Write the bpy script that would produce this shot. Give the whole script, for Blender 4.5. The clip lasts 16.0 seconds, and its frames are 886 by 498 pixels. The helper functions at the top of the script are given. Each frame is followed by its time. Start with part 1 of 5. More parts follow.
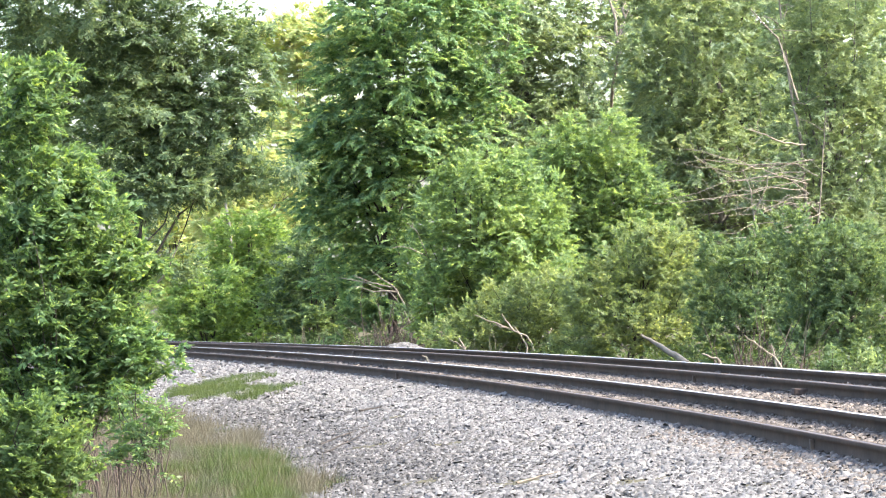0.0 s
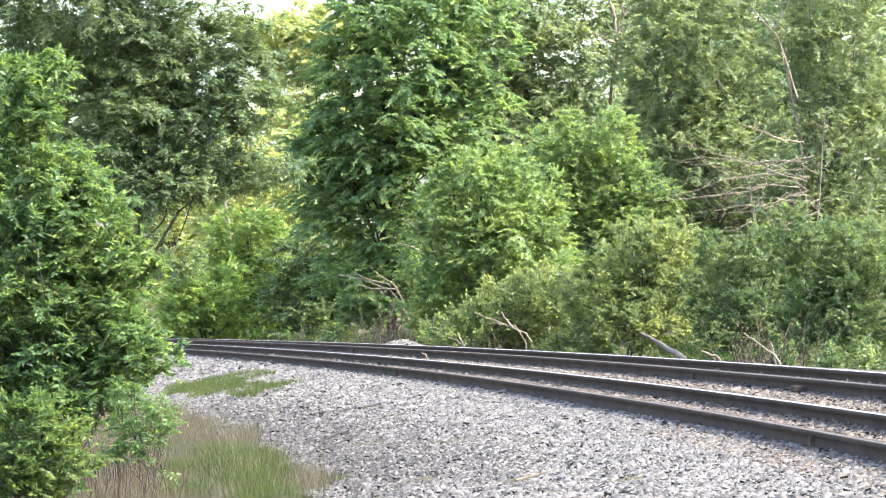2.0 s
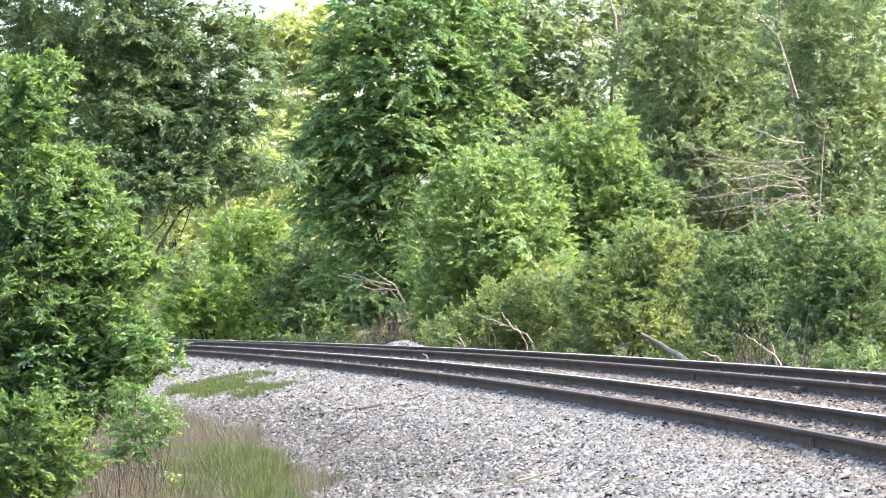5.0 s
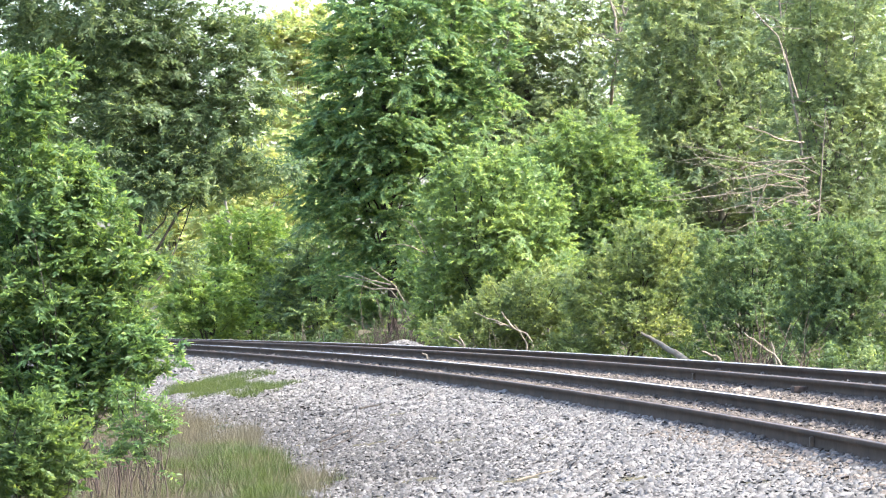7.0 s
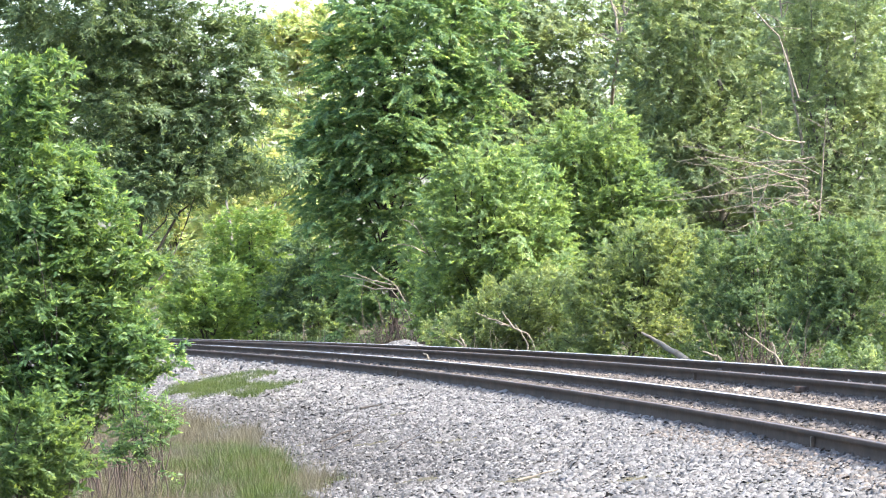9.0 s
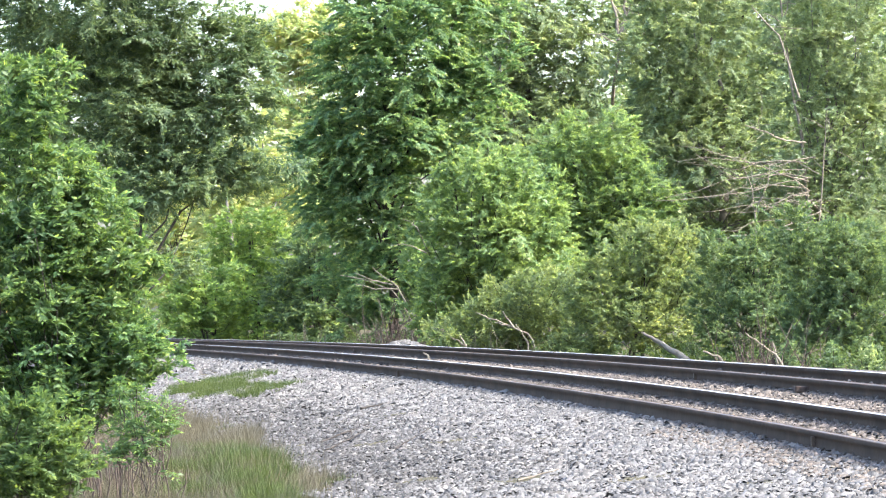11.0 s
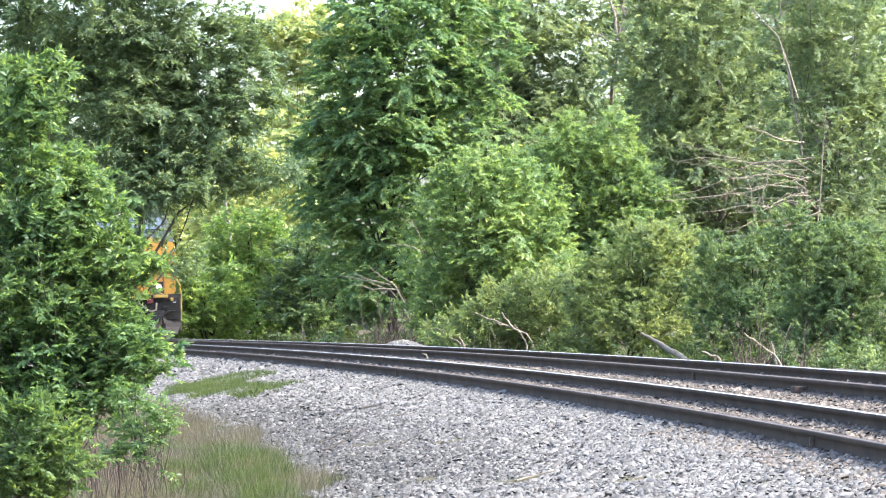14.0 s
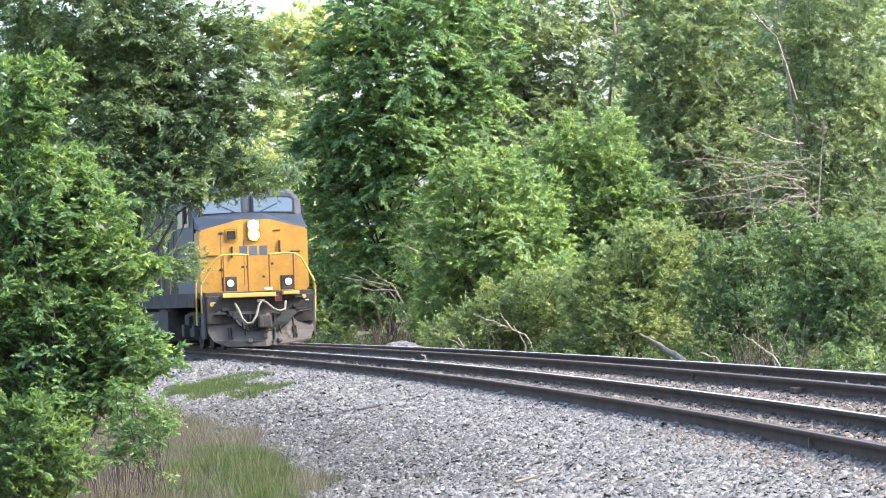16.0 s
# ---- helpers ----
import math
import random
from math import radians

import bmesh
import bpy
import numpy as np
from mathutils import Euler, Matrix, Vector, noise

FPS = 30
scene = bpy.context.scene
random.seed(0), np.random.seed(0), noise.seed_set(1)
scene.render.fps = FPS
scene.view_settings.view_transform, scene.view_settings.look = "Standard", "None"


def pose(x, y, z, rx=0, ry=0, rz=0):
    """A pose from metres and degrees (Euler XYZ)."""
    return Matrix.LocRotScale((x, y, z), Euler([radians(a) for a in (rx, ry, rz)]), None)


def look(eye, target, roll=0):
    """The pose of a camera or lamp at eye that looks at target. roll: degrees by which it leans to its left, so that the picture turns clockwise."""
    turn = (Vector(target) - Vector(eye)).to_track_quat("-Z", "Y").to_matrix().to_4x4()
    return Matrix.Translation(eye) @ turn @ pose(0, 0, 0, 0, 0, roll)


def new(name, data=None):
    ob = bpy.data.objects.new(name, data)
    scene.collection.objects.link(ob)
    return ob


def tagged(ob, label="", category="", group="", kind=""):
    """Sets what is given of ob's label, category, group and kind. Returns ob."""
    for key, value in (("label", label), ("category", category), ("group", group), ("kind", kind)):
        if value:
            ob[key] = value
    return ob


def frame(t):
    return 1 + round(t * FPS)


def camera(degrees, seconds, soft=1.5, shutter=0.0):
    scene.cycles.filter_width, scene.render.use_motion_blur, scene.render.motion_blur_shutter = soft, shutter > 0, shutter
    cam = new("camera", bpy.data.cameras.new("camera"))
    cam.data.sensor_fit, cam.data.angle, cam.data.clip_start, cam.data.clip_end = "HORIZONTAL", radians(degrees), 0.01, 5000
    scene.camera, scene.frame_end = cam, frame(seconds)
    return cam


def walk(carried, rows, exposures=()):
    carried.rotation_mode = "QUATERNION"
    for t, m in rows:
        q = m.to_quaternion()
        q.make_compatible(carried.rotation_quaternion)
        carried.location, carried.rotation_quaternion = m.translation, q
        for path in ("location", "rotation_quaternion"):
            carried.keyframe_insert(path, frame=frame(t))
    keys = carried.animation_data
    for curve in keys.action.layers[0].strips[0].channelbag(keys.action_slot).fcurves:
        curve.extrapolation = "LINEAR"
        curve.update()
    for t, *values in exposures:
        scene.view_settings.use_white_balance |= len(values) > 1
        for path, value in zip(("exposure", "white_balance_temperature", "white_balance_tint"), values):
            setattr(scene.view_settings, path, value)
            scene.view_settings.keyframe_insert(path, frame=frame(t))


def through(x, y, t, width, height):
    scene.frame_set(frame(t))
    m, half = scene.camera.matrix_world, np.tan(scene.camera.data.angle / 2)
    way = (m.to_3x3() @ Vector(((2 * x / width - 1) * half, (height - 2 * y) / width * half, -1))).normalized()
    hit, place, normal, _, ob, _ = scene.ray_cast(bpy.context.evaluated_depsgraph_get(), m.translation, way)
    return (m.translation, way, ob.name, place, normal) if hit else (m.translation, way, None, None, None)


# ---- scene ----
# ---------------------------------------------------------------- camera
LENS = 2 * math.degrees(math.atan(784 / 7000))
cam = camera(LENS, 16.0, soft=1.15)
EYE = (0.0, 0.0, 1.237)
PITCH, ROLL = 0.01161, -2.0
# slight wander of a hand-held long lens: seconds, sideways and upward turn in milliradians
WANDER = [
    (0.0, 0.03, 0.60), (0.5, -0.08, 0.36), (1.0, -0.04, 0.13), (1.5, -0.14, -0.16), (2.0, -0.15, -0.08), (2.5, -0.13, 0.13),
    (3.0, 0.12, 0.28), (3.5, 0.01, 0.18), (4.0, 0.03, 0.24), (5.2, 0.0, 0.12), (6.5, -0.04, 0.0), (7.0, 0.0, 0.0), (7.5, -0.03, -0.27),
    (8.0, 0.03, -0.27), (8.5, 0.16, -0.2), (9.0, 0.2, 0.0), (10.2, 0.3, 0.0), (11.5, 0.42, 0.0), (12.0, 0.56, 0.2), (12.5, 0.56, 0.9),
    (13.0, 0.34, 0.85), (13.5, 0.14, 0.3), (14.0, -0.02, 0.03), (14.5, -0.48, -0.06), (15.0, -0.5, 0.2), (15.5, -0.42, 0.03), (16.0, -0.35, 0.3)]
walk(cam, [(t, look(EYE, (EYE[0] - a / 10, 100.0, EYE[2] + 100 * PITCH + b / 10), ROLL)) for t, a, b in WANDER],
     exposures=[(0, 2.62, 6500, 10), (7, 2.59, 6400, 10), (9, 2.57, 6330, 10), (14.5, 2.52, 6150, 9), (16, 2.34, 6100, 10)])

# ---------------------------------------------------------------- light
SUN_EL, SUN_AZ = 44.0, 106.0      # degrees; azimuth clockwise from +y (north)
world = bpy.data.worlds.new("sky")
scene.world = world
world.use_nodes = True
wn = world.node_tree
bg = wn.nodes["Background"]
sky = wn.nodes.new("ShaderNodeTexSky")
sky.sky_type = "NISHITA"
sky.sun_disc = False
sky.sun_elevation, sky.sun_rotation = radians(SUN_EL), radians(SUN_AZ)
sky.air_density, sky.dust_density, sky.ozone_density = 1.0, 3.5, 1.0
wn.links.new(sky.outputs[0], bg.inputs[0])
bg.inputs[1].default_value = 0.15
sun = new("sun", bpy.data.lights.new("sun", "SUN"))
sun.data.energy, sun.data.angle, sun.data.color = 1.95, radians(6), (1.0, 0.95, 0.86)
e, a = radians(SUN_EL), radians(SUN_AZ)
sun.matrix_world = look((0, 0, 0), (-math.sin(a) * math.cos(e), -math.cos(a) * math.cos(e), -math.sin(e)))
scene.view_settings.exposure = 0.0


# ---------------------------------------------------------------- materials
def nodes_of(name):
    m = bpy.data.materials.new(name)
    m.use_nodes = True
    nt = m.node_tree
    return m, nt, nt.nodes["Principled BSDF"]


def ramp(nt, src, stops):
    r = nt.nodes.new("ShaderNodeValToRGB")
    while len(r.color_ramp.elements) < len(stops):
        r.color_ramp.elements.new(0.5)
    for el, (p, c) in zip(r.color_ramp.elements, stops):
        el.position, el.color = p, (*c, 1)
    nt.links.new(src, r.inputs[0])
    return r


def noise_tex(nt, scale, detail=4.0, rough=0.6, coords="Object"):
    tc = nt.nodes.new("ShaderNodeTexCoord")
    n = nt.nodes.new("ShaderNodeTexNoise")
    n.inputs["Scale"].default_value, n.inputs["Detail"].default_value, n.inputs["Roughness"].default_value = scale, detail, rough
    nt.links.new(tc.outputs[coords], n.inputs["Vector"])
    return n


def mixed(nt, kind, fac, a, b):
    m = nt.nodes.new("ShaderNodeMix")
    m.data_type, m.blend_type = "RGBA", kind
    for sock, v in ((m.inputs["Factor"], fac), (m.inputs["A"], a), (m.inputs["B"], b)):
        if isinstance(v, (int, float)):
            sock.default_value = v
        elif isinstance(v, tuple):
            sock.default_value = (*v, 1)
        else:
            nt.links.new(v, sock)
    return m.outputs["Result"]


def bumped(nt, bsdf, height, strength, dist):
    b = nt.nodes.new("ShaderNodeBump")
    b.inputs["Strength"].default_value, b.inputs["Distance"].default_value = strength, dist
    nt.links.new(height, b.inputs["Height"])
    nt.links.new(b.outputs[0], bsdf.inputs["Normal"])


def leaf_mat(name, dark, mid, light, through=0.54, rough=0.42):
    """Leaves: each one its own tone, with patches of older and younger growth, letting some light through."""
    m, nt, b = nodes_of(name)
    geo = nt.nodes.new("ShaderNodeNewGeometry")
    tone = ramp(nt, geo.outputs["Random Per Island"], [(0.0, dark), (0.5, mid), (1.0, light)])
    patch = noise_tex(nt, 0.9, 3.0)
    pr = ramp(nt, patch.outputs[0], [(0.35, (0.8, 0.86, 0.92)), (0.65, (1.16, 1.08, 0.9))])
    col = mixed(nt, "MULTIPLY", 1.0, tone.outputs[0], pr.outputs[0])
    nt.links.new(col, b.inputs["Base Color"])
    b.inputs["Roughness"].default_value = rough
    b.inputs["Specular IOR Level"].default_value = 0.28
    tr = nt.nodes.new("ShaderNodeBsdfTranslucent")
    nt.links.new(mixed(nt, "MULTIPLY", 1.0, col, (1.25, 1.18, 0.7)), tr.inputs[0])
    mx = nt.nodes.new("ShaderNodeMixShader")
    mx.inputs[0].default_value = through
    nt.links.new(b.outputs[0], mx.inputs[1])
    nt.links.new(tr.outputs[0], mx.inputs[2])
    nt.links.new(mx.outputs[0], nt.nodes["Material Output"].inputs[0])
    return m


def rough_mat(name, c1, c2, scale, rough=0.85, bump=0.4, dist=0.01, metal=0.0, island=0.0, c3=None, big=0.15):
    """A weathered surface: fine grain, larger stains, relief."""
    m, nt, b = nodes_of(name)
    n = noise_tex(nt, scale, 6.0, 0.65)
    r = ramp(nt, n.outputs[0], [(0.3, c1), (0.7, c2)])
    n2 = noise_tex(nt, scale * big, 3.0)
    r2 = ramp(nt, n2.outputs[0], [(0.35, (0.72, 0.72, 0.72)), (0.65, (1.15, 1.12, 1.08))])
    col = mixed(nt, "MULTIPLY", 1.0, r.outputs[0], r2.outputs[0])
    if c3:
        n3 = noise_tex(nt, scale * 0.4, 5.0)
        f = ramp(nt, n3.outputs[0], [(0.52, (0, 0, 0)), (0.62, (1, 1, 1))])
        col = mixed(nt, "MIX", f.outputs[0], col, c3)
    if island:
        g = nt.nodes.new("ShaderNodeNewGeometry")
        ri = ramp(nt, g.outputs["Random Per Island"], [(0.0, (1 - island,) * 3), (1.0, (1 + island,) * 3)])
        col = mixed(nt, "MULTIPLY", 1.0, col, ri.outputs[0])
    nt.links.new(col, b.inputs["Base Color"])
    b.inputs["Roughness"].default_value = rough
    b.inputs["Specular IOR Level"].default_value = 0.2 if rough > 0.7 else 0.5
    b.inputs["Metallic"].default_value = metal
    if bump:
        bumped(nt, b, n.outputs[0], bump, dist)
    return m


def paint_mat(name, col, dirt, rough=0.45, amount=0.5, metal=0.0):
    """Vehicle paint with road grime: streaks and blotches over an even coat."""
    m, nt, b = nodes_of(name)
    n = noise_tex(nt, 2.2, 8.0, 0.7)
    f = ramp(nt, n.outputs[0], [(0.42, (0, 0, 0)), (0.78, (amount,) * 3)])
    n2 = noise_tex(nt, 14.0, 5.0)
    v = ramp(nt, n2.outputs[0], [(0.3, (0.86, 0.86, 0.86)), (0.7, (1.06, 1.06, 1.06))])
    c = mixed(nt, "MULTIPLY", 1.0, col, v.outputs[0])
    nt.links.new(mixed(nt, "MIX", f.outputs[0], c, dirt), b.inputs["Base Color"])
    b.inputs["Roughness"].default_value = rough
    b.inputs["Specular IOR Level"].default_value = 0.2 if rough > 0.55 else 0.5
    b.inputs["Metallic"].default_value = metal
    return m


def glow_mat(name, col, strength):
    m, nt, b = nodes_of(name)
    b.inputs["Base Color"].default_value = (*col, 1)
    b.inputs["Emission Color"].default_value = (*col, 1)
    b.inputs["Emission Strength"].default_value = strength
    return m


def leaf_pair(name, dark, mid, light, through=0.5, young=(1.5, 1.4, 1.05)):
    """Grown leaves and the lighter, yellower young ones at the shoots' tips."""
    tint = lambda c: tuple(min(0.5, p * q) for p, q in zip(c, young))
    return leaf_mat("leaf_" + name, dark, mid, light, through + 0.04), leaf_mat("leaf_young_" + name, tint(dark), tint(mid), tint(light), through + 0.06)


M_DARK = leaf_pair("dark_green", (0.128, 0.222, 0.130), (0.188, 0.308, 0.170), (0.289, 0.408, 0.218), 0.6, (1.5, 1.38, 1.1))
M_MID = leaf_pair("mid_green", (0.104, 0.167, 0.098), (0.138, 0.211, 0.121), (0.183, 0.253, 0.148))
M_BRIGHT = leaf_pair("bright_green", (0.161, 0.251, 0.122), (0.208, 0.307, 0.143), (0.260, 0.358, 0.178))
# sunlight on the trees beyond the bend is put into these pale colours
M_SUNLITLEAF = leaf_pair("sunlit_yellow_green", (0.336, 0.414, 0.202), (0.437, 0.521, 0.258), (0.538, 0.610, 0.347))
M_OLIVE = leaf_pair("olive_green", (0.171, 0.242, 0.157), (0.223, 0.293, 0.186), (0.280, 0.343, 0.228), 0.52, (1.22, 1.2, 1.0))
M_ASH = leaf_pair("ash_green", (0.076, 0.145, 0.071), (0.111, 0.195, 0.088), (0.172, 0.253, 0.118), 0.5, (1.7, 1.55, 1.05))
M_ASHLIGHT = leaf_pair("light_ash_green", (0.077, 0.135, 0.058), (0.109, 0.179, 0.074), (0.154, 0.224, 0.097), 0.5, (1.6, 1.45, 1.05))
M_ASHDARK = leaf_pair("deep_ash_green", (0.087, 0.141, 0.084), (0.124, 0.186, 0.104), (0.180, 0.245, 0.137), 0.45, (1.3, 1.25, 1.0))
M_GREY = leaf_pair("grey_green", (0.158, 0.219, 0.117), (0.204, 0.268, 0.138), (0.258, 0.317, 0.175))
# leaf colour darkened for the shade at the wood's foot
M_UNDER = leaf_pair("shaded_bramble", (0.040, 0.066, 0.026), (0.062, 0.098, 0.038), (0.090, 0.132, 0.052))
# sun falling on the bend's bushes is put into their leaf colour
M_SUNNY = leaf_pair("sunny_green", (0.150, 0.245, 0.085), (0.200, 0.310, 0.110), (0.262, 0.368, 0.145))
M_SAGE = leaf_pair("sage", (0.14, 0.2, 0.11), (0.2, 0.27, 0.15), (0.28, 0.35, 0.2))
M_BROWN = paint_mat("rust_brown_paint", (0.22, 0.10, 0.03), (0.1, 0.06, 0.03), 0.7, 0.6)
M_GRASS = leaf_mat("grass_green", (0.034, 0.056, 0.014), (0.058, 0.088, 0.021), (0.092, 0.122, 0.036), 0.3)
M_STRAW = leaf_mat("grass_straw", (0.066, 0.059, 0.045), (0.112, 0.102, 0.078), (0.165, 0.153, 0.120), 0.25, 0.8)
M_BARK = rough_mat("bark", (0.035, 0.03, 0.025), (0.10, 0.088, 0.075), 14, 0.95, 0.8, 0.02)
M_PALE = rough_mat("pale_bark", (0.102, 0.093, 0.078), (0.212, 0.200, 0.174), 10, 0.9, 0.6, 0.01)
M_DEAD = rough_mat("dead_wood", (0.132, 0.112, 0.086), (0.264, 0.238, 0.198), 18, 0.9, 0.5, 0.01)
M_BRUSH = rough_mat("brown_twigs", (0.045, 0.034, 0.03), (0.11, 0.085, 0.075), 20, 0.95, 0.0)
M_TWIG = rough_mat("dark_twig", (0.022, 0.019, 0.017), (0.060, 0.052, 0.046), 20, 0.95, 0.0)
M_STONE = rough_mat("ballast_stone", (0.084, 0.083, 0.083), (0.183, 0.180, 0.179), 25, 0.9, 0.3, 0.004, island=0.42)
M_DARKSTONE = rough_mat("dark_stone", (0.044, 0.043, 0.043), (0.108, 0.106, 0.106), 25, 0.95, 0.3, 0.004, island=0.45)
M_BROWNSTONE = rough_mat("stained_stone", (0.080, 0.068, 0.058), (0.190, 0.168, 0.150), 25, 0.9, 0.3, 0.004, island=0.45)
M_BED = rough_mat("ballast_bed", (0.05, 0.044, 0.038), (0.15, 0.135, 0.12), 30, 0.95, 0.8, 0.03)
M_SOIL = rough_mat("soil", (0.035, 0.032, 0.017), (0.091, 0.081, 0.042), 6, 0.95, 0.6, 0.03)
M_RUST = rough_mat("rusty_rail", (0.050, 0.034, 0.025), (0.078, 0.055, 0.041), 9, 0.92, 0.25, 0.003)
M_DULLTOP = rough_mat("dull_rail_top", (0.080, 0.058, 0.043), (0.127, 0.096, 0.074), 12, 0.55, 0.1, 0.002, 0.3)
M_SHINY = rough_mat("polished_rail_top", (0.540, 0.547, 0.562), (0.648, 0.648, 0.648), 15, 0.5, 0.0, 0.001, 0.5)
M_TIE = rough_mat("tie_wood", (0.05, 0.04, 0.035), (0.14, 0.115, 0.095), 12, 0.95, 0.6, 0.01)
M_YELLOW = paint_mat("yellow_paint", (0.345, 0.178, 0.017), (0.150, 0.062, 0.018), 0.45, 0.75)
M_BLUE = paint_mat("dark_blue_paint", (0.013, 0.022, 0.036), (0.045, 0.045, 0.044), 0.55, 0.5)
M_HOOD = paint_mat("grey_blue_hood_paint", (0.016, 0.018, 0.019), (0.040, 0.036, 0.030), 0.6, 0.7)
M_FRAME = paint_mat("dusty_black_frame", (0.026, 0.023, 0.021), (0.080, 0.067, 0.057), 0.75, 0.9)
M_PLOW = paint_mat("dusty_grey_plow", (0.070, 0.062, 0.055), (0.120, 0.101, 0.086), 0.8, 0.9)
M_TRUCK = paint_mat("dusty_grey_truck", (0.045, 0.041, 0.038), (0.098, 0.086, 0.075), 0.8, 0.9)
M_STEEL = rough_mat("worn_steel", (0.120, 0.114, 0.108), (0.210, 0.198, 0.186), 10, 0.5, 0.1, 0.002, 0.8)
M_WHEEL = rough_mat("grimy_wheel_steel", (0.030, 0.026, 0.023), (0.070, 0.060, 0.052), 8, 0.8, 0.2, 0.003)
M_RAILY = paint_mat("yellow_handrail", (0.450, 0.288, 0.054), (0.180, 0.126, 0.063), 0.5, 0.5)
M_HOSE = paint_mat("cream_hose", (0.210, 0.189, 0.140), (0.098, 0.084, 0.063), 0.7, 0.6)
M_RED = paint_mat("faded_red", (0.17, 0.05, 0.045), (0.2, 0.1, 0.08), 0.6, 0.5)
M_WHITE = paint_mat("white_plate", (0.420, 0.414, 0.396), (0.240, 0.222, 0.198), 0.6, 0.5)
M_LOGO = paint_mat("blue_lettering", (0.045, 0.055, 0.075), (0.100, 0.070, 0.040), 0.5, 0.3)
M_RUBBER = paint_mat("black_rubber", (0.02, 0.02, 0.02), (0.05, 0.045, 0.04), 0.8, 0.5)
M_HEAD = glow_mat("headlight_glow", (1.0, 0.84, 0.58), 40.0)
M_DITCH = glow_mat("ditch_light_glow", (0.62, 0.59, 0.54), 0.14)
M_GLASS, _nt, _b = nodes_of("windshield_glass")
_b.inputs["Base Color"].default_value = (0.10, 0.125, 0.145, 1)
_b.inputs["Roughness"].default_value = 0.06
_b.inputs["Specular IOR Level"].default_value = 1.0
_b.inputs["Metallic"].default_value = 0.55


# ---------------------------------------------------------------- mesh helpers
def mesh_of(name, verts, faces, mat, smooth=False):
    """A mesh from arrays: all faces have the same number of corners."""
    verts, faces = np.asarray(verts, np.float32), np.asarray(faces, np.int32)
    me = bpy.data.meshes.new(name)
    k = faces.shape[1]
    me.vertices.add(len(verts))
    me.vertices.foreach_set("co", verts.ravel())
    me.loops.add(faces.size)
    me.loops.foreach_set("vertex_index", faces.ravel())
    me.polygons.add(len(faces))
    me.polygons.foreach_set("loop_start", np.arange(0, faces.size, k, dtype=np.int32))
    if smooth:
        me.polygons.foreach_set("use_smooth", np.ones(len(faces), bool))
    me.update(calc_edges=True)
    me.materials.append(mat)
    return me


def solid(name, verts, faces, mat, parent=None, label="", smooth=False):
    ob = new(name, mesh_of(name, verts, faces, mat, smooth))
    ob.parent = parent
    return tagged(ob, label)


def part(name, bm, mat, parent=None, label=""):
    me = bpy.data.meshes.new(name)
    bm.to_mesh(me)
    bm.free()
    me.materials.append(mat)
    ob = new(name, me)
    ob.parent = parent
    return tagged(ob, label)


def empty(name, m=None):
    ob = new(name)
    ob.empty_display_size = 0.2
    if m is not None:
        ob.matrix_basis = m
    return ob


def box(bm, x0, x1, y0, y1, z0, z1, bevel=0.0):
    r = bmesh.ops.create_cube(bm, size=1.0)
    for v in r["verts"]:
        v.co = Vector((x0 + (v.co.x + 0.5) * (x1 - x0), y0 + (v.co.y + 0.5) * (y1 - y0), z0 + (v.co.z + 0.5) * (z1 - z0)))
    if bevel:
        es = list({e for v in r["verts"] for e in v.link_edges})
        bmesh.ops.bevel(bm, geom=es, offset=bevel, segments=2, affect="EDGES", profile=0.6)
    return bm


def loft(bm, rings, cap=True):
    """Skins rings of points, all of one count."""
    vs = [[bm.verts.new(p) for p in ring] for ring in rings]
    n = len(vs[0])
    for a, b in zip(vs, vs[1:]):
        for i in range(n):
            bm.faces.new((a[i], a[(i + 1) % n], b[(i + 1) % n], b[i]))
    if cap:
        bm.faces.new(vs[0][::-1])
        bm.faces.new(vs[-1])
    bmesh.ops.recalc_face_normals(bm, faces=bm.faces)
    return bm


def tube_arrays(paths, sides=6):
    """Tapered tubes along paths of (x, y, z, r) rows: arrays of vertices and quads."""
    V, Fq, base = [], [], 0
    ang = np.linspace(0, 2 * np.pi, sides, endpoint=False)
    for p in paths:
        p = np.asarray(p, float)
        d = np.gradient(p[:, :3], axis=0)
        d /= np.linalg.norm(d, axis=1, keepdims=True) + 1e-9
        up = np.where(np.abs(d[:, 2:3]) > 0.9, np.array([[1.0, 0, 0]]), np.array([[0, 0, 1.0]]))
        u = np.cross(d, up)
        u /= np.linalg.norm(u, axis=1, keepdims=True) + 1e-9
        w = np.cross(d, u)
        ring = p[:, None, :3] + p[:, None, 3:4] * (np.cos(ang)[None, :, None] * u[:, None] + np.sin(ang)[None, :, None] * w[:, None])
        V.append(ring.reshape(-1, 3))
        n = len(p)
        i = np.arange(n - 1)[:, None] * sides
        j = np.arange(sides)[None]
        k = (j + 1) % sides
        Fq.append(np.stack([i + j, i + k, i + sides + k, i + sides + j], -1).reshape(-1, 4) + base)
        base += n * sides
    return np.concatenate(V), np.concatenate(Fq)


def tubes(name, paths, mat, parent=None, label="", sides=6):
    v, f = tube_arrays(paths, sides)
    return solid(name, v, f, mat, parent, label, True)


def unit(v):
    return v / (np.linalg.norm(v, axis=-1, keepdims=True) + 1e-9)


